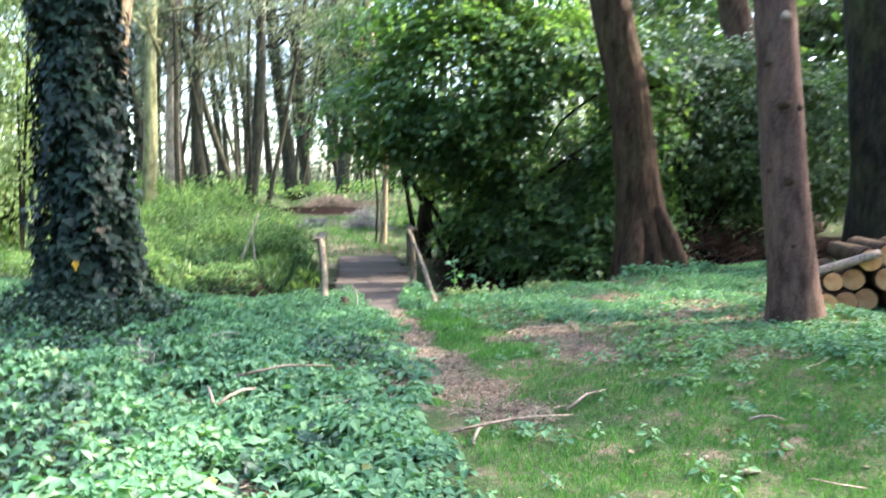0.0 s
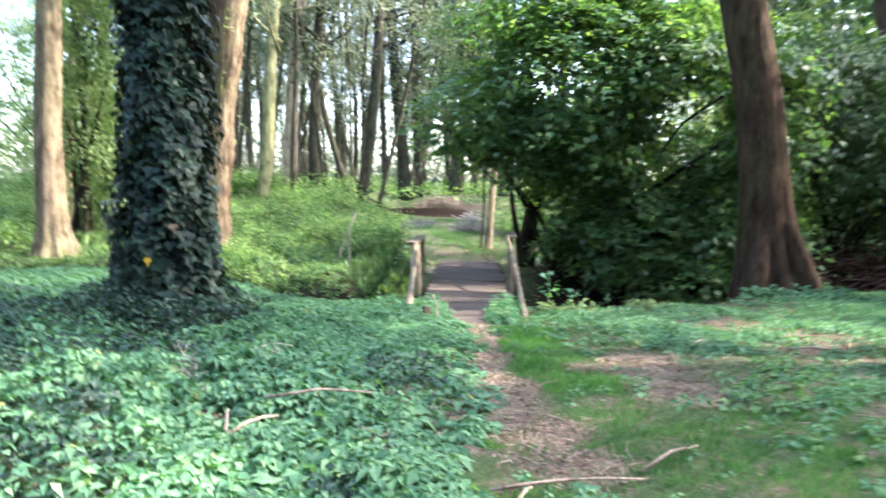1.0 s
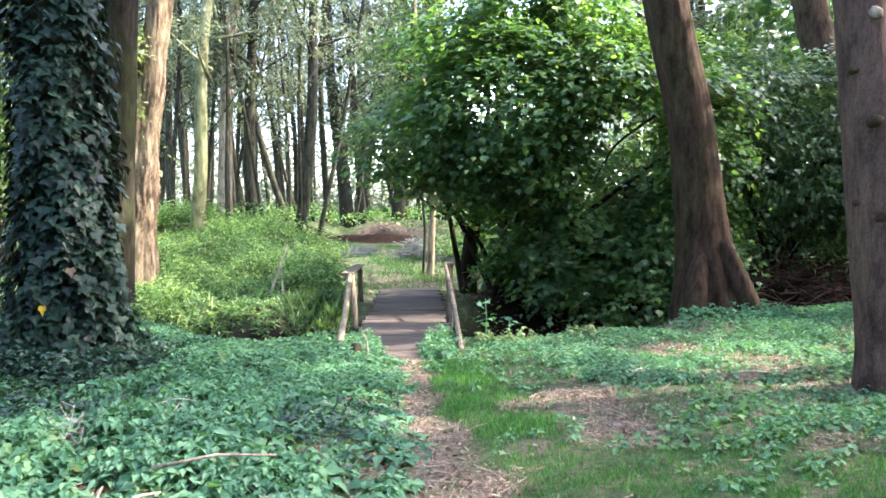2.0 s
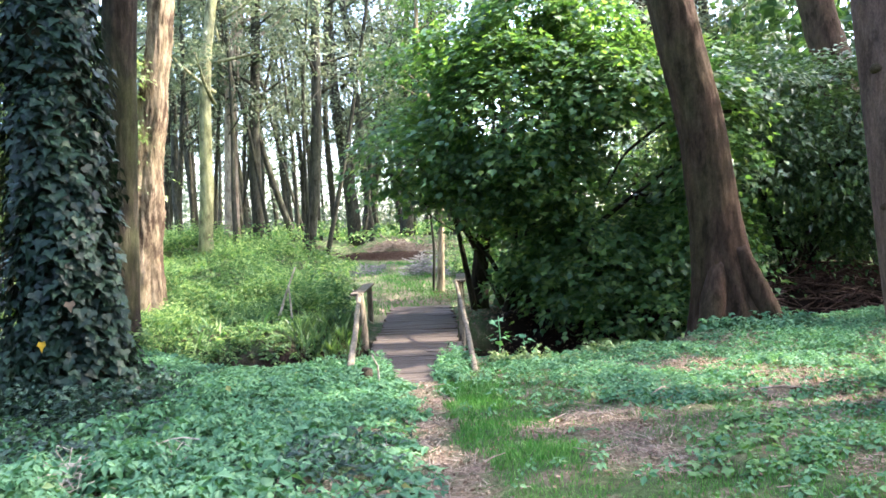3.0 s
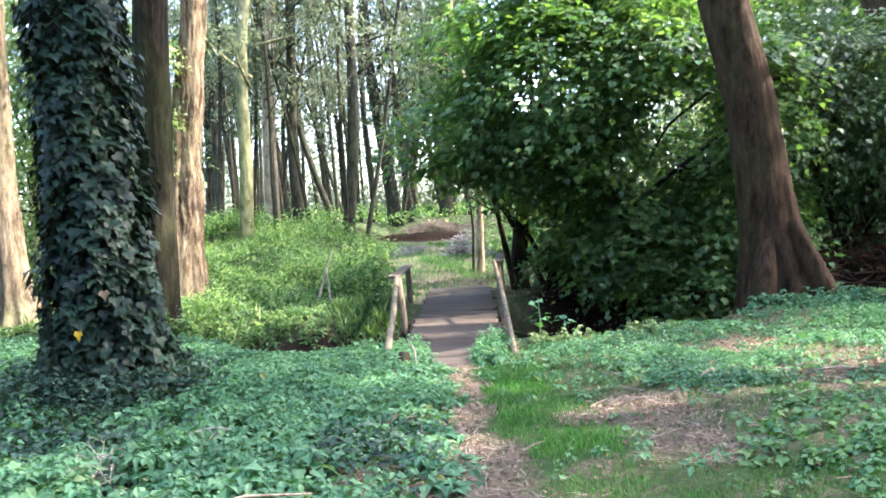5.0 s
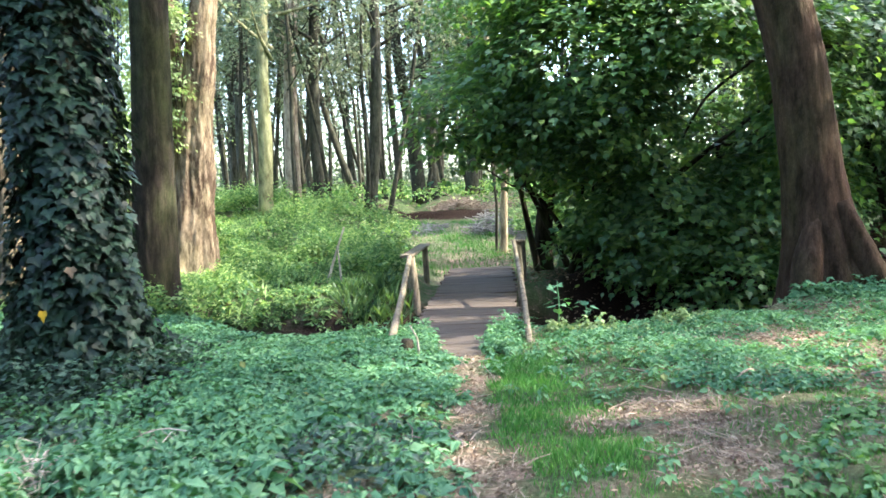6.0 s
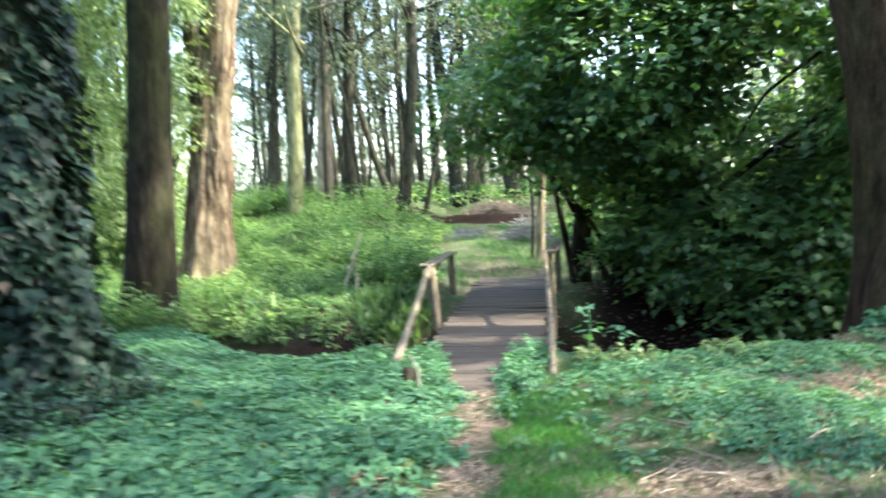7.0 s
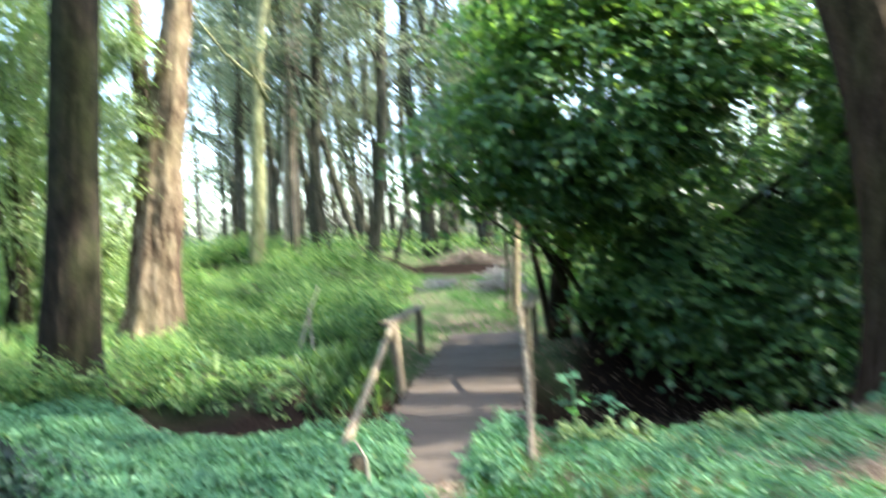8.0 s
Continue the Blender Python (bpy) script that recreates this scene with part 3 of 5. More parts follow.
tree("slim_tree", "slim brown trunk behind the bushes", (6.4, 30, 0), (4.0, 30, 16), [0.36, 0.31, 0.25, 0.15], M_OAK, M_CROWN, 18, seg=14, branches=12, blen=3, leaves=3500, leaf_size=0.26)
tree("slender_tree", "slender pale stem in the sun past the bridge", (-2.12, 22.3, 0), (-2.32, 22.5, 9), [0.115, 0.088, 0.08, 0.05], M_SLENDER, M_SHRUB, 19, seg=18, rough=0.10, flare=0.3, branches=9, lo=0.4, blen=1.6, leaves=2500, leaf_size=0.16, clump=0.6)
tree("slender_tree", "slender dark stem close behind the pale stem", (-2.36, 22.6, 0), (-2.62, 22.8, 8), [0.045, 0.033, 0.03, 0.02], M_MOSSY, M_SHRUB, 20, seg=10, rough=0.06, flare=0.3, branches=7, lo=0.45, blen=1.4, leaves=1500, leaf_size=0.16, clump=0.6)

# the far wood: foot, lean in x per metre, radius, bark
FAR = [(-10.6, 25, 0.08, 0.20, M_GREENISH), (-10.9, 28, 0.06, 0.24, M_LITTAN), (-9.75, 28, -0.015, 0.20, M_MOSSY), (-9.0, 30, -0.33, 0.12, M_MOSSY),
       (-12.2, 33, -0.15, 0.12, M_MOSSY), (-7.9, 28, 0.09, 0.20, M_MOSSY), (-8.0, 36, -0.07, 0.28, M_MOSSY), (-10.1, 40, -0.02, 0.16, M_MOSSY),
       (-5.5, 36, 0.11, 0.25, M_MOSSY), (-16.1, 34, -0.05, 0.16, M_MOSSY), (-16.0, 37, -0.09, 0.16, M_MOSSY), (-19.9, 40, 0.05, 0.14, M_MOSSY),
       (-12.9, 40, -0.02, 0.15, M_MOSSY), (-14.5, 26, 0.04, 0.2, M_MOSSY), (-18, 27, -0.06, 0.22, M_MOSSY), (-15.5, 21, 0.03, 0.19, M_PALE),
       # the trees at x 4.6 and 7.6 are added to shade the sandy clearing
       (-3.5, 40, -0.05, 0.2, M_MOSSY), (-1.0, 37, 0.06, 0.22, M_MOSSY), (2.0, 41, 0.02, 0.22, M_MOSSY), (9, 34, -0.05, 0.25, M_MOSSY), (14, 28, -0.08, 0.3, M_MOSSY), (4.6, 27.5, 0.02, 0.2, M_MOSSY), (7.6, 30.5, -0.03, 0.22, M_MOSSY), (17, 22, 0.03, 0.3, M_MOSSY)]
for i, (x, y, lean, rad, bark) in enumerate(FAR):
    h = 15 + (i * 37 % 10) * 0.4
    kind_word = {M_GREENISH: "sunlit algae-green", M_PALE: "sunlit pale", M_LITTAN: "sunlit tan", M_MOSSY: "dark slim"}[bark]
    # thicker crowns on the right, for the shade they cast
    tree("woodland_tree", kind_word + " trunk in the open wood past the ditch", (x, y, 0), (x + lean * h, y + 0.3, h), [rad * 1.25, rad, rad * 0.85, rad * 0.45], bark, M_CROWN, 40 + i,
         seg=12, rough=0.04, flare=0.3, branches=12, lo=0.34, blen=2.4, leaves=9000 if x > 3 and y < 32 else 3300, leaf_size=0.165, clump=0.95, group="trees of the wood")
# further rows, alike
protos = []
for i in range(4):
    h = 15 + i
    protos.append(tree("woodland_tree", "thin dark trunk deep in the wood", (-9 - 5 * i, 46 + 3 * i, 0), (-9 - 5 * i + (i - 1.5) * 0.9, 46 + 3 * i, h), [0.16, 0.13, 0.11, 0.06], M_MOSSY, M_CROWN, 80 + i,
                       seg=7, flare=0.3, branches=12, lo=0.3, blen=2.4, leaves=1250, leaf_size=0.235, clump=1.05, group="trees of the wood"))
r = np.random.default_rng(5)
for k in range(76):
    y = r.uniform(36, 74)
    x = r.uniform(-0.62, 0.34) * y + r.uniform(-2, 2)
    s = r.uniform(0.8, 1.25)
    copy_thing(protos[k % 4], Matrix.LocRotScale((x, y, float(height(x, y)) - 0.1), Euler((r.normal(0, 0.05), r.normal(0, 0.07), r.uniform(0, 6.28))), None)).scale = (s, s, r.uniform(0.9, 1.2))
for k in range(9):
    y = r.uniform(26, 37)
    x = r.uniform(-0.56, -0.2) * y + r.uniform(-1, 1)
    copy_thing(protos[(k * 3 + 1) % 4], Matrix.LocRotScale((x, y, float(height(x, y)) - 0.1), Euler((r.normal(0, 0.05), r.normal(0, 0.09), r.uniform(0, 6.28))), None)).scale = (0.62, 0.62, r.uniform(0.7, 1.0))
for k in range(22):
    y = r.uniform(27, 46)
    x = r.uniform(-0.50, -0.02) * y
    if y < 36 and abs(x + 3.4 + 0.15 * (y - 22)) < 2.4:
        x -= 5.0
    copy_thing(protos[k % 4], Matrix.LocRotScale((x, y, float(height(x, y)) - 0.1), Euler((r.normal(0, 0.08), r.normal(-0.06, 0.13), r.uniform(0, 6.28))), None)).scale = (0.5, 0.5, r.uniform(0.7, 1.0))
# unseen trees about and behind the walker, added to shade the clearing
BACK = [(14.5, 0.5, -0.02), (18.0, -3.0, 0.03), (18.6, 16.8, 0.02), (17.5, 21.0, 0.02), (4, -17, 0.02), (-10, -14, 0.02), (-16, 3, 0.0), (22, -6, 0.0), (27, 21, 0.0)]
shade = None
for i, (x, y, lean) in enumerate(BACK):
    if shade is None:
        shade = tree("shade_tree", "tall broad-crowned tree out of view, added to shade the clearing", (x, y, 0), (x + 0.3, y, 16), [0.45, 0.36, 0.3, 0.15], M_OAK, M_CROWN, 120, seg=14, branches=20, lo=0.4, blen=4.6,
                     leaves=6200, leaf_size=0.3, clump=1.5, group="trees round the clearing")
    else:
        copy_thing(shade, Matrix.LocRotScale((x, y, float(height(x, y)) - 0.1), Euler((0, lean, i * 1.3)), None))

# two more unseen trees, added so their shadows fall on lawn and ivy
for i, (x, y) in enumerate([(16.6, 7.8), (10.1, 9.7)]):
    tree("shade_tree", "tall slim tree with an airy crown out of view, added for its shadow", (x, y, 0), (x - 0.2, y, 16.5), [0.32, 0.27, 0.22, 0.1], M_OAK, M_CROWN, 140 + i, seg=14, branches=18, lo=0.52, blen=3.4,
         leaves=3000, leaf_size=0.27, clump=1.1, group="trees round the clearing")

# ---------------- ivy-clad tree ----------------
ivy_tree = thing("ivy_tree", "thick trunk wholly clad in dark green ivy", "tree", at=(-4.2, 8.25, 0))
iv_path = np.array([(0, 0, -0.1), (0.02, 0, 1.5), (-0.02, 0, 4.0), (-0.1, 0.1, 12)])
part("trunk", mesh_of("ivy_trunk", *tube(iv_path, [0.44, 0.37, 0.33, 0.18], 30, 0.05, 0.4, seed=3), smooth=True), M_DARKBARK, ivy_tree)
r = np.random.default_rng(21)


def ivy_surface(n, lo, hi):
    z = lo + (hi - lo) * r.uniform(0, 1, n) ** 1.25
    a = r.uniform(0, 6.283, n)
    rad = 0.475 - 0.016 * np.clip(z, 0, 5) + 0.42 * np.exp(-z / 0.42) + 0.05 * np.sin(a * 3 + z * 2.2) + 0.045 * np.sin(a * 5 - z * 3.7) + 0.03 * np.sin(a * 9 + z * 8.3) + r.uniform(-0.10, 0.07, n)
    out = np.column_stack([np.cos(a), np.sin(a), np.zeros(n)])
    P = out * rad[:, None] + np.column_stack([np.interp(z, iv_path[:, 2], iv_path[:, 0]), np.interp(z, iv_path[:, 2], iv_path[:, 1]), z])
    N = out + np.array([0, 0, 0.9]) + 0.30 * r.standard_normal((n, 3))
    return P, N, np.column_stack([-out[:, 1] * 0.2, out[:, 0] * 0.2, np.full(n, -1.0)])


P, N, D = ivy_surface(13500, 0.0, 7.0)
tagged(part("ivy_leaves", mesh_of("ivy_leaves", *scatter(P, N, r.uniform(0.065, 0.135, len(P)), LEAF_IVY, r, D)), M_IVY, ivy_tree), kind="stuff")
crown_c = np.column_stack([r.normal(0, 1.5, 26), r.normal(0, 1.5, 26), r.uniform(7.0, 12, 26)])
P, N, out = cloud(crown_c, np.full((26, 3), 1.0), 5000, r)
part("crown", mesh_of("ivy_crown", *scatter(P, N, 0.22, LEAF_RHOMB, r)), M_CROWN, ivy_tree)

def stick(name, label, pts, q, seed=0, mat=None, group=""):
    pts = np.array(pts, float)
    t = tagged(part(name, mesh_of(name, *tube(pts - pts[0], np.linspace(q, q * 0.5, len(pts)), 7, 0.08, seed=seed), smooth=True), mat or M_TWIG), label, "stick", group)
    t.location = pts[0]
    return t


# ---------------- bushes ----------------
def bush(name, label, base, blobs, count, leaf_size, template, mat, seed, stems=6, spread=0.34, thick=1.0, gaps=-0.12):
    r = np.random.default_rng(seed)
    b = thing(name, label, "bush", at=base)
    C = np.array([e[:3] for e in blobs], float) - base
    RR = np.array([e[3:6] for e in blobs], float)
    w = RR.prod(1)
    for i in range(stems):
        k = i % len(C)
        p0 = np.array([r.normal(0, 0.3), r.normal(0, 0.25), -0.2 if thick > 0.5 else 0.0]) * (1 if thick > 0.5 else 0.2)
        e = C[k] + r.normal(0, 0.5, 3) * RR[k] * 0.5
        m = p0 + (e - p0) * 0.45 + np.array([0, 0, 0.35])
        q = r.uniform(0.05, 0.10) * thick
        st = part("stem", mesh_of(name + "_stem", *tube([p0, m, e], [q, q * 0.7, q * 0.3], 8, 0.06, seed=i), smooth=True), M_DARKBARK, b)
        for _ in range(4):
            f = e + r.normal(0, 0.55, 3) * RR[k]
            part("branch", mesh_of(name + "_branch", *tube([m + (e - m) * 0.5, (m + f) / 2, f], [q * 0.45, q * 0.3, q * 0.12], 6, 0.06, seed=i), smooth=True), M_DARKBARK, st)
    P, N, O = [], [], []
    for c, rad, ww in zip(C, RR, w / w.sum()):
        n = int(count * ww / 14)
        d = r.standard_normal((n, 3))
        d /= np.linalg.norm(d, axis=1, keepdims=True)
        s = c + d * rad * r.uniform(0.68, 1.06, (n, 1)) * (1 + 0.12 * np.sin(d[:, :1] * 7 + d[:, 2:] * 9))
        solid = np.array([noise.noise(Vector(q) * 1.5 + Vector((seed, 0, 0))) + 0.5 * noise.noise(Vector(q) * 4.1) for q in s]) > gaps
        s, d = s[solid], d[solid]
        n = len(s)
        off = r.normal(0, 1, (n, 14, 3)) * spread
        tilt = d[:, None] * np.array([1, 1, 0]) + 0.3 * r.standard_normal((n, 1, 3))
        off[..., 2] = off[..., 2] * 0.16 - 0.38 * (off[..., :2] * tilt[..., :2]).sum(-1) - 0.5 * (off[..., 0] ** 2 + off[..., 1] ** 2)
        p = (s[:, None] + off).reshape(-1, 3)
        o = np.repeat(d, 14, 0)
        P.append(p); O.append(o)
        N.append(np.array([0, 0, 1.0]) + 0.5 * o + np.repeat(0.3 * r.standard_normal((n, 3)), 14, 0) + 0.25 * r.standard_normal(p.shape))
    P, N, O = np.concatenate(P), np.concatenate(N), np.concatenate(O)
    D = O + np.array([0, 0, -0.7])
    tagged(part("leaves", mesh_of(name + "_leaves", *scatter(P, N, leaf_size * r.uniform(0.65, 1.15, len(P)), template, r, D)), mat, b), kind="stuff")
    return b


bush("maple_bush", "broad dark green maple bush hanging over the ditch", (0.2, 18.2, -0.4),
     [(0.3, 16.3, 4.0, 1.75, 1.0, 1.95), (-1.75, 16.7, 3.35, 1.25, 0.9, 1.0), (-1.5, 16.8, 2.6, 0.6, 0.6, 0.45), (4.15, 16.4, 3.5, 0.85, 0.9, 1.7), (2.1, 16.4, 4.4, 1.2, 1.2, 0.9), (2.0, 17.3, 1.1, 1.9, 1.1, 1.1), (-0.2, 17.0, 2.8, 1.0, 1.0, 0.9), (3.9, 17.3, 1.3, 1.5, 1.1, 1.3), (1.1, 16.6, 2.9, 1.0, 0.9, 0.9),
      (0.5, 17.2, 6.3, 1.1, 0.9, 0.9), (-0.9, 17.1, 5.5, 1.0, 0.8, 0.7), (1.9, 17.0, 6.0, 1.0, 0.8, 0.6), (2.4, 16.8, 5.2, 0.9, 0.8, 0.6), (0.9, 17.4, 7.2, 0.7, 0.6, 0.45), (1.6, 17.0, 0.3, 0.9, 0.6, 0.6), (2.9, 16.4, -0.1, 1.3, 0.5, 0.7), (4.3, 16.3, -0.1, 0.9, 0.5, 0.65), (2.8, 18.4, 2.6, 0.8, 0.5, 0.8), (0.7, 17.3, 1.5, 1.1, 0.7, 1.2),
      (0.3, 19.0, 1.2, 0.8, 0.5, 1.3), (-0.55, 17.0, 1.9, 0.45, 0.5, 0.7), (1.2, 19.2, 0.6, 1.2, 0.5, 1.1)],
     84000, 0.155, LEAF_LOBED, M_MAPLE, 31, 10, 0.27, gaps=-0.15)
big = bpy.data.objects["maple_bush"]
for i, pts in enumerate(([(-0.72, 18.8, -0.7), (-0.70, 18.7, 0.6), (-0.45, 18.4, 2.0), (0.1, 17.9, 4.0)], [(-0.75, 18.5, -0.6), (-0.95, 18.4, 0.7), (-1.1, 18.0, 1.8), (-1.5, 17.4, 3.4)], [(0.9, 18.3, -0.6), (1.3, 17.9, 1.2), (1.6, 17.5, 3.2)])):
    pts = np.array(pts) - np.array(big.location)
    q = (0.25, 0.09, 0.11)[i]
    part("stem", mesh_of("maple_main_stem", *tube(pts, np.linspace(q, q * 0.45, len(pts)), 14, 0.06, 0.2, seed=i), smooth=True), M_DARKBARK, big)
stick("bare_limb", "dark bare limb reaching through the maple bush", [(4.9, 16.6, 3.9), (3.4, 16.3, 3.75), (2.5, 16.1, 3.1), (2.1, 16.0, 2.4)], 0.04, 3, M_DARKBARK)
bush("sunlit_shrub", "yellow-green sunlit shrub behind the maple bush", (4.2, 22.5, 0.0),
     [(3.6, 22.2, 3.0, 1.3, 1.0, 1.9), (5.4, 22.4, 3.0, 1.4, 1.0, 2.2)], 7000, 0.14, LEAF_FOLD, M_LITLEAF, 36, 5)
bush("tall_shrub", "dense mid-green shrub behind the leaning tree", (6.4, 18.8, -0.1),
     [(5.4, 18.2, 3.5, 1.6, 1.5, 2.1), (7.2, 18.3, 3.4, 1.7, 1.5, 2.1), (9.2, 18.5, 2.8, 2.0, 1.6, 1.9), (6.6, 19.4, 1.1, 2.4, 0.8, 0.8)], 46000, 0.17, LEAF_FOLD, M_SHRUB, 32, 8)
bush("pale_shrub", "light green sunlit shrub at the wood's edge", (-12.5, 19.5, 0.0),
     [(-12.2, 19.5, 3.4, 1.6, 1.3, 2.4), (-14.2, 19.5, 2.6, 1.8, 1.5, 2.4), (-11.3, 18.4, 1.4, 1.4, 1.0, 1.3), (-11.2, 17.8, 5.2, 1.3, 1.0, 1.9), (-10.0, 18.6, 3.4, 0.9, 0.8, 1.6), (-13.0, 18.5, 6.5, 1.6, 1.2, 1.6)], 28000, 0.13, LEAF_FOLD, M_LITLEAF, 33, 6)
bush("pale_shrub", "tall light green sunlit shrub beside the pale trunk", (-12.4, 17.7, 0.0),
     [(-12.3, 17.6, 3.2, 1.1, 0.9, 1.4), (-12.2, 17.6, 5.4, 1.2, 0.9, 1.3), (-12.4, 17.8, 7.4, 1.2, 0.9, 1.2), (-11.0, 18.2, 7.2, 0.9, 0.8, 1.0)], 16000, 0.14, LEAF_RHOMB, M_LITLEAF, 37, 5)
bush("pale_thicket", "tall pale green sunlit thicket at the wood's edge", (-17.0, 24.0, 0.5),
     [(-16.0, 24, 6.5, 2.2, 1.6, 3.5), (-19.0, 24, 5.0, 2.4, 1.8, 4.0), (-14.5, 23, 3.0, 1.8, 1.4, 2.4), (-22, 25, 5.0, 2.4, 1.8, 4.5)], 28000, 0.18, LEAF_FOLD, M_LITLEAF, 35, 6)
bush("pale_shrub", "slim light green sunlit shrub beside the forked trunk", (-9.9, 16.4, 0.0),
     [(-9.9, 16.3, 2.6, 0.6, 0.5, 0.9), (-9.8, 16.4, 4.2, 0.75, 0.6, 1.1), (-10.0, 16.4, 6.0, 0.8, 0.6, 1.1), (-9.6, 16.5, 7.4, 0.7, 0.6, 0.8)], 7000, 0.11, LEAF_FOLD, M_LITLEAF, 38, 4, 0.2, 0.6)
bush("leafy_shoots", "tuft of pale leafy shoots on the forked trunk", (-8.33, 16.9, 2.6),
     [(-8.28, 16.35, 4.2, 0.4, 0.3, 0.8), (-8.18, 16.35, 5.3, 0.45, 0.35, 0.8), (-8.48, 16.35, 3.3, 0.3, 0.3, 0.5), (-8.73, 16.45, 6.0, 0.6, 0.5, 0.9), (-8.75, 16.5, 4.6, 0.45, 0.4, 0.9)], 7000, 0.10, LEAF_FOLD, M_LITLEAF, 34, 4, 0.15, 0.2)

# ---------------- ground cover ----------------
def spread_points(n, x0, x1, y0, y1, keep, r):
    x, y = r.uniform(x0, x1, n), r.uniform(y0, y1, n)
    k = r.uniform(0, 1, n) < keep(x, y)
    return x[k], y[k]


def carpet(name, label, cat, x, y, tall, size, template, mat, r, tilt=0.45):
    """Leaves at all heights up to tall over the ground, thickest at the top."""
    h = tall * (0.25 + 0.75 * r.uniform(0, 1, len(x)) ** 0.6)
    P = np.column_stack([x, y, height(x, y) + h])
    N = np.array([0, 0, 1.0]) + tilt * r.standard_normal(P.shape)
    ob = part(name, mesh_of(name, *scatter(P, N, size, template, r)), mat)
    return tagged(ob, label, cat, kind="stuff")


def whorls(name, label, cat, x, y, tall, size, mat, r, tiers=2, ring=5, template=LEAF_FOLD):
    """Small upright plants: rings of leaves about a stem, spreading outward and drooping a little."""
    n = len(x)
    h = tall * r.uniform(0.45, 1.0, n)
    base = np.column_stack([x, y, height(x, y)])
    slope = r.normal(0, 0.22, (n, 2))
    P, N, D, S = [], [], [], []
    for t in range(tiers):
        f = 1 - 0.42 * t / max(1, tiers - 1) if tiers > 1 else 1.0
        for k in range(ring):
            a = 6.283 * (k + 0.5 * t + r.uniform(-0.2, 0.2, n)) / ring
            o = np.column_stack([np.cos(a), np.sin(a), np.zeros(n)])
            p = base + np.column_stack([slope[:, 0] * h * f, slope[:, 1] * h * f, h * f + r.normal(0, 0.012, n)]) + o * (size * 0.12 * (1 + t))[:, None]
            P.append(p)
            N.append(np.array([0, 0, 1.0]) + 0.30 * o + 0.28 * r.standard_normal((n, 3)))
            D.append(o * 2)
            S.append(size * (0.75 + 0.3 * t) * r.uniform(0.8, 1.15, n))
    P, N, D, S = map(np.concatenate, (P, N, D, S))
    ob = part(name, mesh_of(name, *scatter(P, N, S, template, r, D)), mat)
    return tagged(ob, label, cat, kind="stuff")


def lumps(x, y, f, s=0.0):
    return 0.5 + 0.28 * np.sin(x * f + s + 1.3 * np.sin(y * f * 0.8)) + 0.22 * np.sin(y * f * 1.2 + 2 * s + np.sin(x * f * 1.7))


r = np.random.default_rng(61)
beyond = lambda x, y: sm(0.0, 0.6, y - far_edge(x) + 0.75 + 0.85 * sm(-1.9, -2.6, x))
edge_x = lambda y: np.where(y > 5.9, path_x(y) - path_w(y) + 0.10, np.interp(y, [1, 3.2, 3.9, 4.6, 5.2, 5.9], [0.2, 0.2, 0.12, 0.0, -0.3, -0.25])) + 0.06 * np.sin(y * 3.3 + 1) + 0.05 * np.sin(y * 8.1)
left_of = lambda x, y: np.maximum(sm(-0.08, 0.34, edge_x(y) - x + 0.09 * np.sin(y * 19 + x * 13) * np.sin(x * 17 - y * 5)), 1 - sm(0.6, 1.2, np.hypot((x + 0.12) / 0.2, (y - 5.35) / 0.28)))
front = lambda x, y: 1 - sm(-0.1, 0.25, y - near_edge(x) - 0.25 * np.sin(x * 0.9 + 0.6))
ivy_patch = lambda x, y: np.clip(0.95 * sm(0.46, 0.58, lumps(x, y, 1.6, 0.7) + 0.18 * np.sin(6 * x + 3 * y) * np.sin(5 * y)) * sm(-0.1, -0.8, x) * (1 - sm(6.4, 7.5, y)) + (1 - sm(0.85, 1.45, np.hypot(x + 4.05, y - 8.1))) + sm(-4.3, -5.6, x) * (1 - sm(8, 10, y)), 0, 1)
fading = lambda x, y: np.where(y > 1.4, 1.0, 0.55 * sm(-6, 1.4, y + 0.5 * np.sin(x * 2.1)))
x, y = spread_points(52000, -9, 0.9, -3.7, 12.2, lambda x, y: left_of(x, y) * fading(x, y) * front(x, y) * (1 - 0.92 * ivy_patch(x, y)) * (1 - 0.97 * bare_amount(x, y)) * (0.5 + 0.5 * lumps(x, y, 3.6, 1)), r)
close = y < 7.5
for k, shape in ((close, LEAF_FOLD), (~close, LEAF_RHOMB)):
    whorls("herb_cover", "low blue-green herb leaves covering the ground", "ground cover", x[k], y[k], (0.05 + 0.20 * lumps(x[k], y[k], 2.1) + 0.12 * lumps(x[k], y[k], 6.3, 3) ** 2) * (1 - 0.45 * sm(8.5, 10.5, y[k])) * (0.35 + 0.65 * sm(0.0, 0.7, edge_x(y[k]) - x[k])), r.uniform(0.064, 0.12, k.sum()) * np.where(r.uniform(0, 1, k.sum()) < 0.12, 1.5, 1) * (1.0 if shape is LEAF_FOLD else 0.8), M_HERB, r, template=shape)
x, y = spread_points(60000, -9, 0.4, 0.6, 12.0, lambda x, y: left_of(x, y) * front(x, y) * ivy_patch(x, y) * 0.9, r)
carpet("ivy_cover", "dark ivy leaves trailing over the ground", "ivy", x, y, 0.08 + 0.12 * lumps(x, y, 2.6, 2) + 0.28 * (1 - sm(0.7, 1.5, np.hypot(x + 4.1, y - 8.1))), r.uniform(0.055, 0.10, len(x)), LEAF_FOLD, M_IVYG, r)
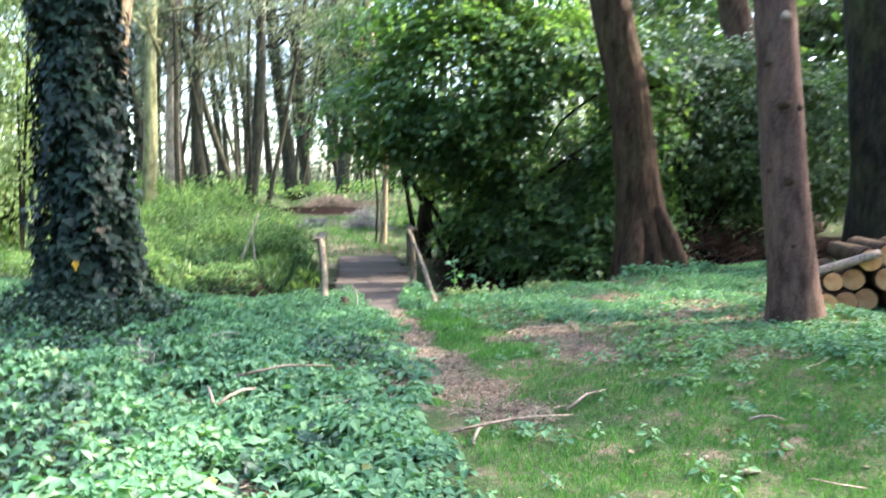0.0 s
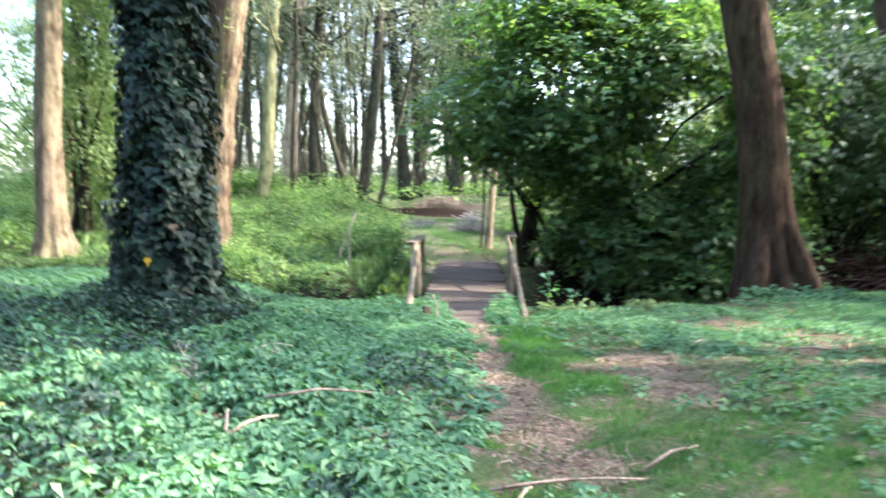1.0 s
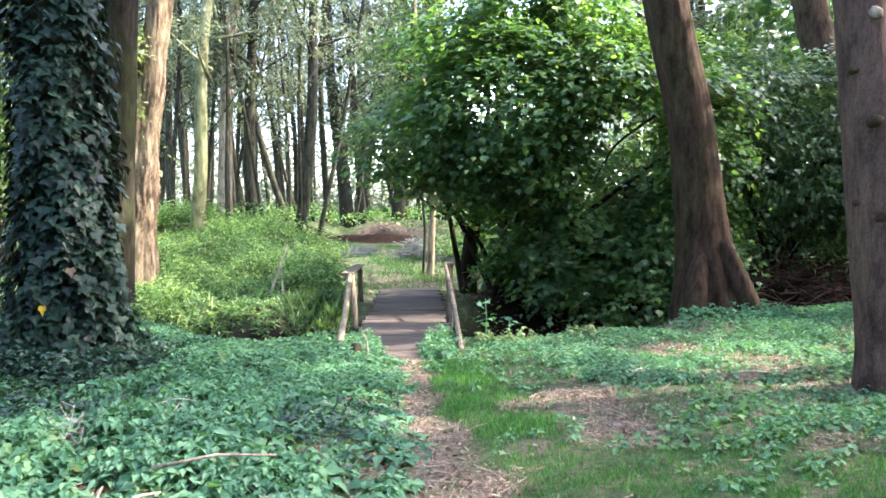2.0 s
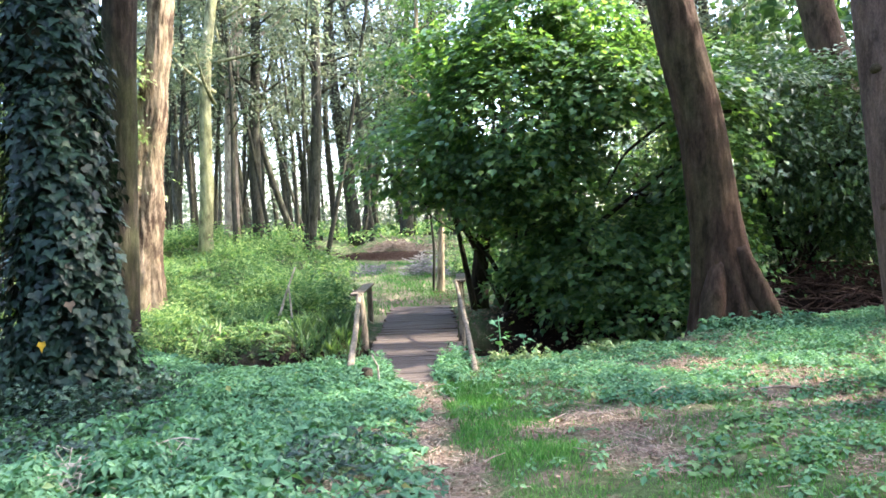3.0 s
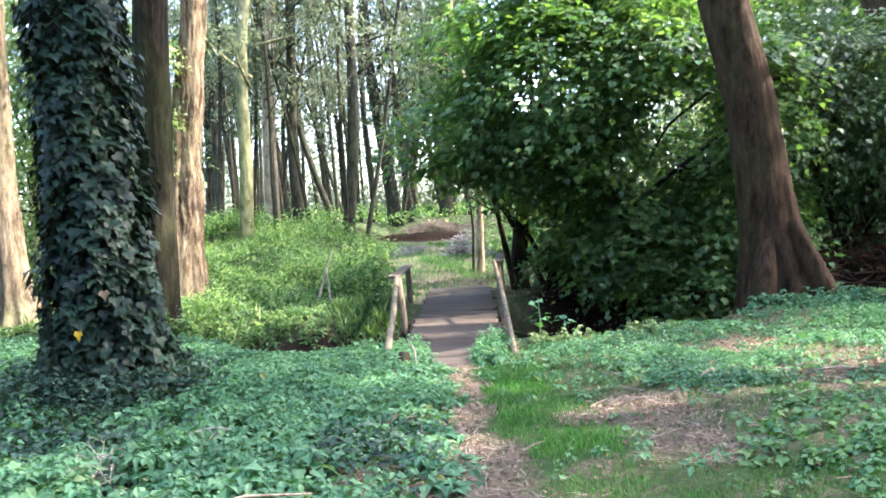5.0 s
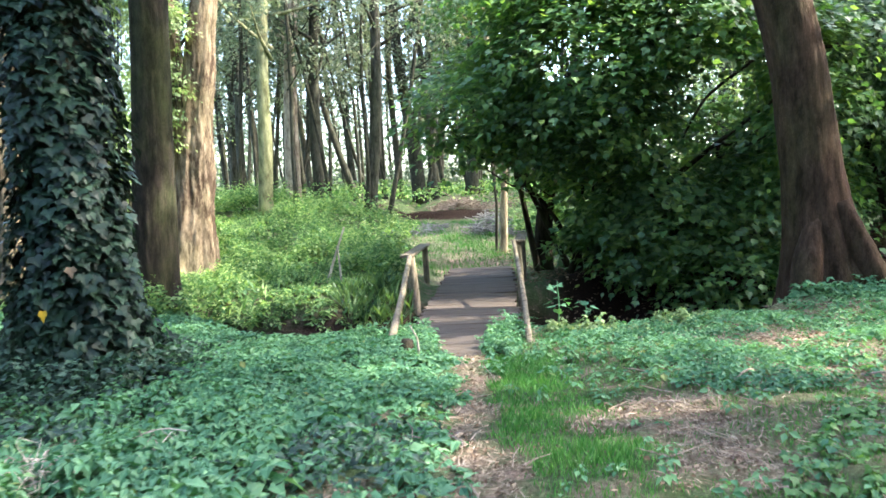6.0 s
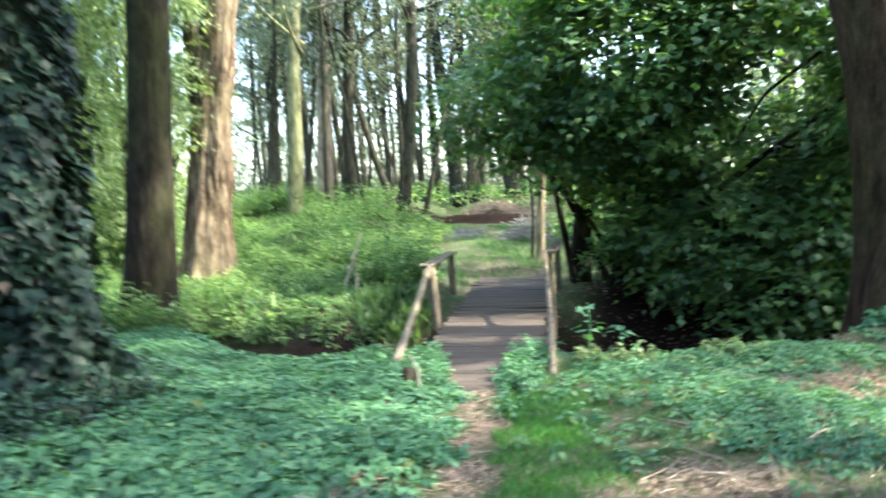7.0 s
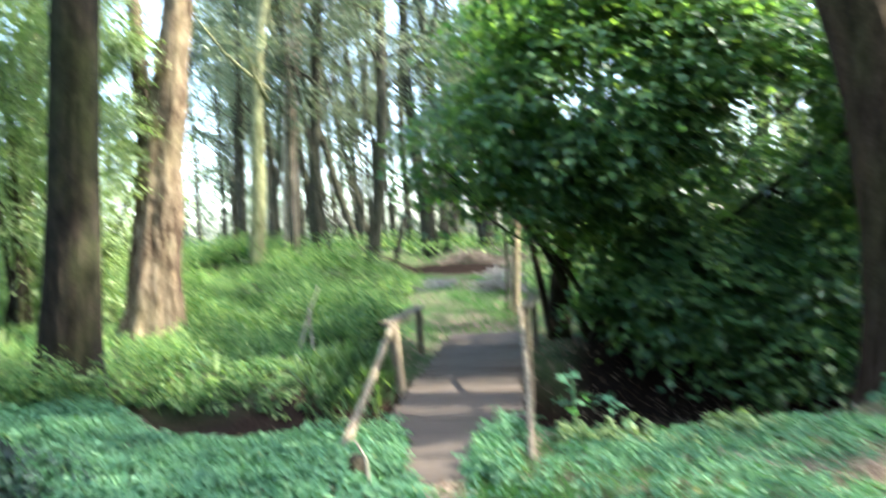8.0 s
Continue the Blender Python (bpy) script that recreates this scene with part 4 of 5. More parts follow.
strip = lambda x, y: (1 - sm(0.22, 0.68, np.abs(x - path_x(y) - 0.52 - 0.12 * np.sin(y * 2) + 0.06 * np.sin(y * 9 + 5 * x)))) * sm(6.2, 6.9, y) * (1 - sm(9.4, 10.2, y)) * (0.45 + 0.55 * sm(0.25, 0.6, lumps(x, y, 5.0, 3)))
right_of = lambda x, y: np.where(y < 5.0, sm(0.0, 0.25, x - 0.12 - 0.1 * np.sin(y * 4)), sm(0.0, 0.12, x - path_x(y) - path_w(y) + 0.05 * np.sin(y * 9) + 0.8 * sm(5.6, 5.0, y)))
rightcov = lambda x, y: right_of(x, y) * (1 - 0.8 * strip(x, y)) * front(x, y) * (1 - 0.93 * bare_amount(x, y)) * (0.25 + 0.75 * sm(0.3, 0.6, lumps(x, y, 2.4, 4))) * np.clip(sm(8.3, 10.2, y + 0.9 * lumps(x, y, 1.5)) + 0.75 * sm(1.9, 2.8, x) * sm(5.0, 6.5, y + 0.5 * np.sin(2 * x)) + 0.06, 0, 1)
x, y = spread_points(24000, -0.9, 9.5, 1.5, 15.5, rightcov, r)
whorls("herb_cover", "low green herbs on the bank beside the ditch", "ground cover", x, y, (0.04 + 0.15 * lumps(x, y, 1.9)) * (1 - 0.5 * sm(-1.5, 0.0, y - near_edge(x))), r.uniform(0.045, 0.085, len(x)), M_HERB, r, template=LEAF_RHOMB)


x, y = spread_points(900, 1.7, 4.6, 5.0, 8.6, lambda x, y: 0.75 * sm(0.4, 0.6, lumps(x, y, 2.9, 8)) * (1 - sm(0.6, 1.1, np.hypot((x - 3.0) / 1.7, (y - 6.7) / 1.5))), r)
whorls("seedlings", "bright green broad-leaved seedlings in the thin grass", "seedlings", x, y, r.uniform(0.03, 0.1, len(x)), r.uniform(0.04, 0.085, len(x)), M_SEEDLING, r, 2, 4, LEAF_LOBED)


# paler herbs along the lip of the ditch, in the sunlit leaf colour, and taller ones about the feet of the trunks
x, y = spread_points(420, 0.0, 2.2, 10.6, 12.2, lambda x, y: front(x, y) * sm(-0.75, -0.35, y - near_edge(x) - 0.25 * np.sin(x * 0.9 + 0.6)) * sm(0.35, 0.6, lumps(x, y, 4.1, 2)), r)
whorls("pale_herbs", "pale green herbs along the lip of the ditch", "ground cover", x, y, r.uniform(0.10, 0.20, len(x)), r.uniform(0.045, 0.08, len(x)), M_LITLEAF, r, 2, 5, LEAF_OVATE)
x, y = spread_points(420, 2.9, 5.2, 12.4, 13.6, lambda x, y: 1 - sm(0.7, 1.1, np.hypot((x - 4.0) / 1.1, (y - 13.0) / 0.6)), r)
whorls("foot_herbs", "leafy herbs round the foot of the leaning trunk", "ground cover", x, y, r.uniform(0.08, 0.26, len(x)), r.uniform(0.06, 0.11, len(x)), M_HERB, r, 2, 5, LEAF_OVATE)
x, y = spread_points(260, -6.9, -5.1, 10.9, 11.8, lambda x, y: 1 - sm(0.6, 1.1, np.hypot((x + 5.9) / 0.8, (y - 11.5) / 0.45)), r)
whorls("foot_weeds", "light green weeds at the foot of the dark trunk", "ground cover", x, y, r.uniform(0.2, 0.75, len(x)), r.uniform(0.05, 0.09, len(x)), M_WEED, r, 4, 4, LEAF_RHOMB)


def blades(name, label, x, y, tall, r, mat=M_GRASS, lean=0.35, shape=BLADE):
    P = np.column_stack([x, y, height(x, y) - 0.01])
    D = np.array([0, 0, 1.0]) + lean * r.standard_normal(P.shape)
    N = r.standard_normal(P.shape)
    N[:, 2] *= 0.1
    v, f = scatter(P, N, tall, shape, r, D / np.linalg.norm(D, axis=1, keepdims=True) * 3)
    return tagged(part(name, mesh_of(name, v, f), mat), label, "grass", kind="stuff")


lawn = lambda x, y: right_of(x, y) * (1 - sm(5.6, 7.2, y + 0.6 * np.sin(x * 1.3)))
grassy = lambda x, y: np.clip(0.95 * np.maximum(strip(x, y), lawn(x, y)) + 0.2 + 0.3 * sm(1.3, 2.2, x) * (1 - sm(8, 9.5, y)), 0, 1) * (1 - 0.82 * bare_amount(x, y)) * front(x, y) * right_of(x, y)
x, y = spread_points(300000, -0.9, 7.0, -1.0, 12.0, lambda x, y: grassy(x, y) * fading(x, y), r)
blades("grass", "short bright green grass on the clearing", x, y, r.uniform(0.03, 0.08, len(x)) * (0.8 + 0.5 * strip(x, y)), r)

# leaf walls: the ring behind the walker is unseen, added to block low light
def leaf_wall(name, label, n, place, size, mat, r):
    c = place(n)
    c[:, 2] += height(c[:, 0], c[:, 1])
    P = np.repeat(c, 14, 0) + r.normal(0, 0.6, (n * 14, 3))
    N = np.array([0, 0, 0.6]) + r.standard_normal(P.shape)
    tagged(part(name, mesh_of(name, *scatter(P, N, size * r.uniform(0.6, 1.2, len(P)), LEAF_RHOMB, r)), mat), label, "thicket", kind="stuff")


def ring(n):
    a = r.uniform(radians(150), radians(366), n)
    d = r.uniform(17, 23, n)
    return np.column_stack([d * np.cos(a), 5 + d * np.sin(a), 12.5 * r.uniform(0, 1, n)])


leaf_wall("leaf_screen", "dense green leaf screen out of view, added to block low light", 2800, ring, 0.85, M_CROWN, r)
leaf_wall("dim_thicket", "dim green thicket in the shade behind the shrubs", 1300, lambda n: np.column_stack([r.uniform(8, 26, n), r.uniform(25, 32, n), 9 * r.uniform(0, 1, n) ** 1.3]), 0.5, M_SHRUB, r)

# dry straw and stems lying on the worn ground
x, y = spread_points(170000, -0.9, 7.0, 4.2, 12.5, lambda x, y: np.clip(0.7 * bare_amount(x, y) + 0.3 * sm(0.9, 1.6, x) * sm(6.2, 7.4, y) * lumps(x, y, 2.2, 6), 0, 1) * front(x, y), r)
P = np.column_stack([x, y, height(x, y) + r.uniform(0.006, 0.025, len(x))])
D = r.standard_normal(P.shape) * np.array([1, 1, 0.06])
tagged(part("straw", mesh_of("straw", *scatter(P, np.array([0, 0, 1.0]) + 0.14 * r.standard_normal(P.shape), r.uniform(0.03, 0.10, len(x)), STRAW, r, D * 3)), M_STRAW), "dry tan straw and stems lying on the ground", "straw", kind="stuff")

# weeds past the ditch

openway = lambda x, y: (1 - (1 - sm(0.55 + 0.25 * sm(17, 19, y), 1.05 + 0.65 * sm(17, 19, y), np.abs(x - path_x(y) + 0.5))) * (1 - sm(26, 30, y))) * (1 - sm(-2.6, -2.2, x) * (1 - sm(23.5, 25, y)))
clearing = lambda x, y: 1 - sm(18.5, 20.5, y) * (1 - sm(30.8, 31.1, y)) * (1 - sm(1.3, 2.4, np.abs(x + 3.4 + 0.15 * (y - 22) + 1.2 * sm(26, 30, y)) - 1.3 * sm(26, 30, y) + 0.3 * np.sin(y * 2.1)))
dens = lambda x, y: beyond(x, y) * openway(x, y) * clearing(x, y) * (0.35 + 0.65 * lumps(x, y, 0.9)) * (1 - 0.5 * sm(18, 28, y))
x, y = spread_points(33000, -20, 0.5, 12.8, 30, dens, r)
whorls("weeds", "tall light green weeds lit by the sun", "weeds", x, y, (0.14 + 0.5 * lumps(x, y, 2.7, 2) ** 2 + 0.75 * sm(0.4, 0.75, lumps(x, y, 1.1, 3))) * (0.45 + 0.65 * sm(13.2, 16.5, y)) * (1 - 0.68 * sm(-6.2, -7.2, x) * sm(-12.5, -11, x) * (1 - sm(16.6, 18.0, y))), r.uniform(0.035, 0.11, len(x)) * (0.75 + 0.25 * sm(14.5, 17, y)), M_WEED, r, 4, 4, LEAF_RHOMB)
x, y = spread_points(6500, -20, 0.5, 12.8, 24, lambda x, y: dens(x, y) * sm(0.35, 0.6, lumps(x, y, 1.6, 5)), r)
blades("tall_grass", "tall thin grass among the weeds", x, y, r.uniform(0.15, 0.48, len(x)), r, M_WEED, 0.4, THIN)
x, y = spread_points(45000, -34, 16, 26, 60, lambda x, y: clearing(x, y) * (0.3 + 0.7 * lumps(x, y, 0.5)), r)
carpet("undergrowth", "green undergrowth on the far rise of the wood", "undergrowth", x, y, 0.25 + 0.8 * lumps(x, y, 0.7, 1), r.uniform(0.12, 0.24, len(x)), LEAF_RHOMB, M_WEED, r, 0.6)
leaf_wall("far_thicket", "dim green thicket at the far end of the wood", 2600, lambda n: np.column_stack([r.uniform(-45, 26, n), r.uniform(56, 82, n), 0.6 + 7 * r.uniform(0, 1, n) ** 1.6]), 0.42, M_CROWN, r)
x, y = spread_points(44000, -7.0, -0.5, 18, 33, lambda x, y: (1 - clearing(x, y)) * (1 - sm(29, 30, y)) * (0.10 + 0.5 * sm(0.35, 0.6, lumps(x, y, 1.7))), r)
blades("clearing_grass", "thin grass on the sandy clearing", x, y, r.uniform(0.06, 0.16, len(x)), r, M_GRASS)
x, y = spread_points(3000, -4.2, -2.5, 12.8, 15.6, lambda x, y: 1 - sm(0.5, 0.8, np.hypot((x + 3.15) / 0.8, (y - 14.0) / 1.2)), r)
blades("sedge_tuft", "tuft of long arching sedge beside the bridge", x, y, r.uniform(0.2, 0.42, len(x)), r, M_SHRUB, 0.55, THIN)

# ---------------- footbridge ----------------
bridge = thing("footbridge", "old plank footbridge with low wooden rails over the ditch", "bridge", at=(-0.85, 9.9, 0))
B0 = np.array([-0.85, 9.9, 0.0])


def deck_mid(y):
    return -0.88 - (y - 10.0) * 0.152 + 0.05 * float(sm(12, 16, y))


def deck_half(y):
    return 0.30 + 0.44 * float(sm(10.6, 12.2, y))


def deck_z(y):
    return -0.14 - 0.06 * float(sm(10, 12, y))


def box_mesh(name, sx, sy, sz, bevel):
    b = bmesh.new()
    bmesh.ops.create_cube(b, size=1.0)
    bmesh.ops.scale(b, vec=(sx, sy, sz), verts=b.verts)
    if bevel:
        bmesh.ops.bevel(b, geom=b.edges[:], offset=bevel, segments=1, affect="EDGES")
    me = bpy.data.meshes.new(name)
    b.to_mesh(me)
    b.free()
    return me


plank_me = box_mesh("plank", 1.0, 0.166, 0.045, 0.007)
plank_me.materials.append(M_PLANK)
r = np.random.default_rng(71)
py = 9.95
while py < 19.2:
    p = new("plank", plank_me)
    p.parent = bridge
    w = 2 * deck_half(py) + r.normal(0, 0.03)
    p.matrix_basis = Matrix.LocRotScale((deck_mid(py) - B0[0] + r.normal(0, 0.02), py - B0[1], deck_z(py) + r.normal(0, 0.003)),
                                        Euler((r.normal(0, 0.008), r.normal(0, 0.008), 0.14 + r.normal(0, 0.006))), (w, 1, 1))
    py += 0.169
for side in (-0.5, 0.5):
    pts = [(deck_mid(y) + side - B0[0], y - B0[1], deck_z(y) - 0.14) for y in (12.7, 15, 18.3)]
    part("beam", mesh_of("beam", *tube(pts, [0.09, 0.1, 0.09], 10, 0.03), smooth=True), M_WOOD, bridge)


# herbs that grow over the edges of the near planks
side_gap = lambda x, y: np.abs(x + 0.88 + (y - 10.0) * 0.152) - 0.30 - 0.44 * sm(10.6, 12.2, y)
x, y = spread_points(1500, -2.4, 0.2, 9.9, 12.3, lambda x, y: sm(-0.06, 0.04, side_gap(x, y)) * (1 - sm(0.25, 0.4, side_gap(x, y))), r)
whorls("edge_herbs", "low green herbs growing over the edges of the planks", "ground cover", x, y, r.uniform(0.14, 0.30, len(x)), r.uniform(0.05, 0.09, len(x)), M_HERB, r, 2, 5, LEAF_RHOMB)


def pole(name, a, b, r0, r1, label="", seed=0):
    part(name, mesh_of(name, *tube(np.array([a, (np.array(a) + b) / 2 + [0.02, 0, 0.015], b]) - B0, [r0, (r0 + r1) / 2, r1], 10, 0.04, seed=seed), smooth=True), M_WOOD, bridge, label)


for a, b, rr in (((-2.48, 14.2, -0.75), (-2.55, 14.2, 0.58), 0.085), ((-3.05, 17.1, -0.6), (-3.04, 17.1, 0.52), 0.07),
                 ((-0.73, 14.6, -0.8), (-0.75, 14.6, 0.74), 0.065), ((-1.02, 17.4, -0.7), (-1.0, 17.4, 0.66), 0.06)):
    pole("post", a, b, rr, rr * 0.9)
pole("handrail", (-1.72, 10.05, -0.16), (-2.52, 14.05, 0.60), 0.052, 0.045, "sloping barkless pole", 4)
pole("handrail", (-0.14, 10.45, -0.14), (-0.80, 14.45, 0.77), 0.039, 0.035, "sloping barkless pole", 5)


def board(name, a, b, w, t):
    a, b = Vector(a), Vector(b)
    me = box_mesh(name, w, (b - a).length + 0.25, t, 0.01)
    ob = part(name, me, M_WOOD, bridge, "flat weathered top board")
    d = (b - a).normalized()
    ob.matrix_basis = Matrix.Translation((a + b) / 2 - Vector(B0)) @ d.to_track_quat("Y", "Z").to_matrix().to_4x4()


board("rail_board", (-2.58, 14.1, 0.61), (-3.04, 17.1, 0.56), 0.22, 0.045)
board("rail_board", (-0.72, 14.55, 0.77), (-1.0, 17.4, 0.70), 0.19, 0.045)

# ---------------- logs, sticks and small things ----------------
def log(foot, toward, rad, length, seed):
    t = thing("log", "sawn log with orange cut end in the stack", "log", "stacked logs", foot)
    d = np.array(toward, float)
    d /= np.linalg.norm(d)
    part("bark", mesh_of("log_bark", *tube(np.array([[0, 0, 0], d * length / 2, d * length]), [rad, rad * 0.98, rad * 0.95], 18, 0.04, seed=seed), smooth=True), M_OAK, t)
    part("cut_end", mesh_of("log_end", *tube(np.array([d * -0.008, d * 0.002]), [rad * 0.92, rad * 0.93], 18, 0.03, seed=seed, steps=4)), M_CUT, t, "orange sawn face")


STACK = [(4.62, 0.15, 0.13), (4.92, 0.15, 0.14), (5.22, 0.15, 0.15), (5.54, 0.16, 0.15), (5.86, 0.15, 0.15), (6.18, 0.16, 0.16),
         (4.76, 0.40, 0.12), (5.06, 0.41, 0.14), (5.38, 0.43, 0.15), (5.70, 0.43, 0.15), (6.02, 0.43, 0.14), (5.20, 0.66, 0.14), (5.52, 0.69, 0.15), (5.86, 0.69, 0.15)]
for i, (lx, lz, lr) in enumerate(STACK):
    log((lx, 8.6 + 0.06 * (i * 7 % 5 - 2), float(height(lx, 8.7)) + lz), (0.25, 1, 0.0), lr, 1.5, i)
for i, (a, b2, q) in enumerate([((4.5, 8.75, 0.50), (5.25, 8.5, 0.80), 0.06), ((4.45, 8.9, 0.30), (4.75, 10.1, 0.34), 0.07)]):
    t = thing("branch_log", "short barked branch lying on the logs", "log", "stacked logs", a)
    part("bark", mesh_of("branch_log", *tube(np.array([a, (np.array(a) + b2) / 2, b2]) - np.array(a), [q, q, q * 0.9], 12, 0.06, seed=i), smooth=True), M_TWIG, t)

stump = thing("stump", "small mossy stump at the foot of the rail", "stump", at=(-1.42, 9.8, float(height(-1.42, 9.8))))
part("wood", mesh_of("stump", *tube([(0, 0, -0.1), (0, 0, 0.1), (0.02, 0, 0.2)], [0.10, 0.08, 0.06], 14, 0.12, 0.3, seed=9), smooth=True), M_DARKBARK, stump)


stick("pale_stick", "pale bare stick leaning in the weeds", [(-4.5, 15.0, -0.2), (-4.25, 14.97, 0.5), (-4.0, 14.95, 1.1)], 0.034, mat=M_BARE)
stick("pale_stick", "pale bare stick upright in the weeds", [(-4.05, 14.8, -0.2), (-4.07, 14.8, 0.4), (-4.1, 14.8, 0.78)], 0.026, mat=M_BARE)
stick("white_stick", "thin whitish curved stick beside the stump", [(-1.22, 9.5, -0.1), (-1.17, 9.45, 0.14), (-1.25, 9.4, 0.32)], 0.016, mat=M_BARE)


def dead(name, label, x0, x1, y0, y1, n, keep, size, r):
    x, y = spread_points(n, x0, x1, y0, y1, keep, r)
    P = np.column_stack([x, y, height(x, y) + r.uniform(0.012, 0.035, len(x))])
    N = np.array([0, 0, 1.0]) + 0.35 * r.standard_normal(P.shape)
    tagged(part(name, mesh_of(name, *scatter(P, N, size * r.uniform(0.6, 1.3, len(P)), LEAF_RHOMB, r)), M_DEAD), label, "leaf litter", kind="stuff")


r = np.random.default_rng(81)
dead("leaf_litter", "dry brown leaves and bark chips on bare soil", -3, 6, 2, 12, 70000, lambda x, y: 0.55 * bare_amount(x, y) + 0.03, 0.04, r)
dead("leaf_litter", "damp brown leaves on the bed of the ditch", -6, 4.5, 11, 18, 22000, lambda x, y: (1 - front(x, y)) * (1 - beyond(x, y)) * np.where(x < 0.8, 0.5, 0.28), 0.065, r)
pieces = []
x, y = spread_points(3500, -3, 6, 3, 11, lambda x, y: 0.5 * bare_amount(x, y) + 0.01, r)
for a, b2 in zip(x, y):
    an, ln = r.uniform(0, 3.14), r.uniform(0.06, 0.32)
    d = np.array([math.cos(an), math.sin(an), r.uniform(-0.1, 0.15)]) * ln
    p = np.array([a, b2, float(height(a, b2)) + 0.03])
    pieces.append(tube([p, p + d * 0.5 + r.normal(0, 0.012, 3), p + d], [0.006, 0.005, 0.003], 4, 0.0, steps=3))
tagged(part("twigs", mesh_of("twigs", *join(pieces)), M_TWIG), "thin dry twigs strewn over the bare soil", "twigs", kind="stuff")
for i, (a, b2, an, ln) in enumerate([(-1.45, 4.9, 0.35, 0.7), (-1.4, 4.25, 2.0, 0.35), (-1.36, 4.22, 1.1, 0.35), (0.1, 4.3, 0.35, 0.9), (0.25, 4.1, 1.3, 0.25), (1.1, 7.9, -0.6, 0.3), (1.7, 8.3, 1.0, 0.4), (2.7, 8.6, -0.2, 0.6), (0.95, 4.9, 0.9, 0.6), (2.1, 4.5, -0.3, 0.22)]):
    z = float(height(a, b2)) + (0.25 if a < -0.8 else 0.04)
    stick("fallen_stick", "bare grey stick lying on the ground", [(a, b2, z), (a + ln * 0.5 * math.cos(an), b2 + ln * 0.5 * math.sin(an), z + 0.05), (a + ln * math.cos(an), b2 + ln * math.sin(an), z + 0.02)], 0.012, i, group="fallen sticks")


def brush(name, label, c, rx, ry, rz, n, length, q, mat, seed):
    r = np.random.default_rng(seed)
    base = np.array([c[0], c[1], float(height(c[0], c[1]))])
    pieces = []
    for _ in range(n):
        u = r.uniform(-1, 1, 2)
        p = np.array([u[0] * rx, u[1] * ry, 0])
        p[2] = rz * max(0.05, 1 - u[0] ** 2 - 0.6 * u[1] ** 2) * r.uniform(0.1, 1) + float(height(c[0] + p[0], c[1] + p[1])) - base[2]
        a = r.uniform(0, 6.28)
        d = np.array([math.cos(a), 0.6 * math.sin(a), r.normal(0, 0.25)]) * length * r.uniform(0.5, 1.2)
        pieces.append(tube([p - d / 2, p + r.normal(0, 0.06, 3), p + d / 2], [q, q * 0.8, q * 0.4], 4, 0.0, steps=4))
    ob = tagged(part(name, mesh_of(name, *join(pieces)), mat), label, "brush pile", kind="stuff")
    ob.location = base


dead("leaf_litter", "dark damp leaves on the shaded bank past the bridge", -2.3, 4.5, 16, 22.5, 9000, lambda x, y: 0.3 + 0.3 * lumps(x, y, 1.7), 0.07, r)
brush("brush_pile", "heap of dry grey-brown brushwood on the rise", (-5.1, 31.6), 1.1, 0.5, 0.5, 300, 0.8, 0.016, M_TWIG, 91)
brush("brush_pile", "low heap of dry brushwood at the top of the scarp", (-2.8, 32.0), 1.0, 0.5, 0.35, 160, 0.7, 0.015, M_TWIG, 90)
brush("brush_pile", "low heap of pale dry branches near the slender tree", (-2.95, 25.6), 0.65, 0.5, 0.75, 240, 0.9, 0.014, M_GREY, 92)
brush("brush_pile", "scattered pale dead wood at the edge of the clearing", (-5.9, 26.6), 1.1, 1.2, 0.16, 130, 0.8, 0.018, M_GREY, 94)
brush("brush_pile", "dark heap of dead branches on the shaded bank", (7.2, 18.7), 3.0, 0.9, 0.8, 700, 1.1, 0.02, M_PINE, 93)


brush("twig_heap", "flat heap of dry twigs on the worn ground", (1.2, 7.85), 0.35, 0.18, 0.05, 60, 0.22, 0.004, M_TWIG, 100)
brush("twig_heap", "flat heap of dry twigs on the worn ground", (1.5, 7.0), 0.25, 0.3, 0.04, 30, 0.22, 0.004, M_TWIG, 101)
brush("twig_heap", "small heap of pale dry twigs among the ivy", (-2.55, 5.75), 0.28, 0.14, 0.34, 70, 0.34, 0.0045, M_BARE, 98)
brush("twig_heap", "small heap of pale dry twigs among the herbs", (-2.0, 6.2), 0.2, 0.1, 0.34, 10, 0.34, 0.005, M_BARE, 99)
for i, (a, b2, sz) in enumerate([(1.8, 3.72, 0.10), (1.63, 3.95, 0.05), (1.52, 4.0, 0.045)]):
    me = bpy.data.meshes.new("wood_chip")
    b = bmesh.new()
    bmesh.ops.create_cube(b, size=1.0)
    bmesh.ops.scale(b, vec=(sz, sz * 0.45, sz * 0.2), verts=b.verts)
    bmesh.ops.bevel(b, geom=b.edges[:], offset=sz * 0.07, segments=1, affect="EDGES")
    for v in b.verts:
        v.co += Vector(noise.noise_vector(v.co * 40 + Vector((i, 0, 0)))) * sz * 0.08
    chip = tagged(part("wood_chip", b, M_TWIG), "pale chip of wood lying in the grass", "wood chip", "wood chips")
    chip.matrix_basis = pose(a, b2, float(height(a, b2)) + 0.035, 4, 3, 20 + 70 * i)


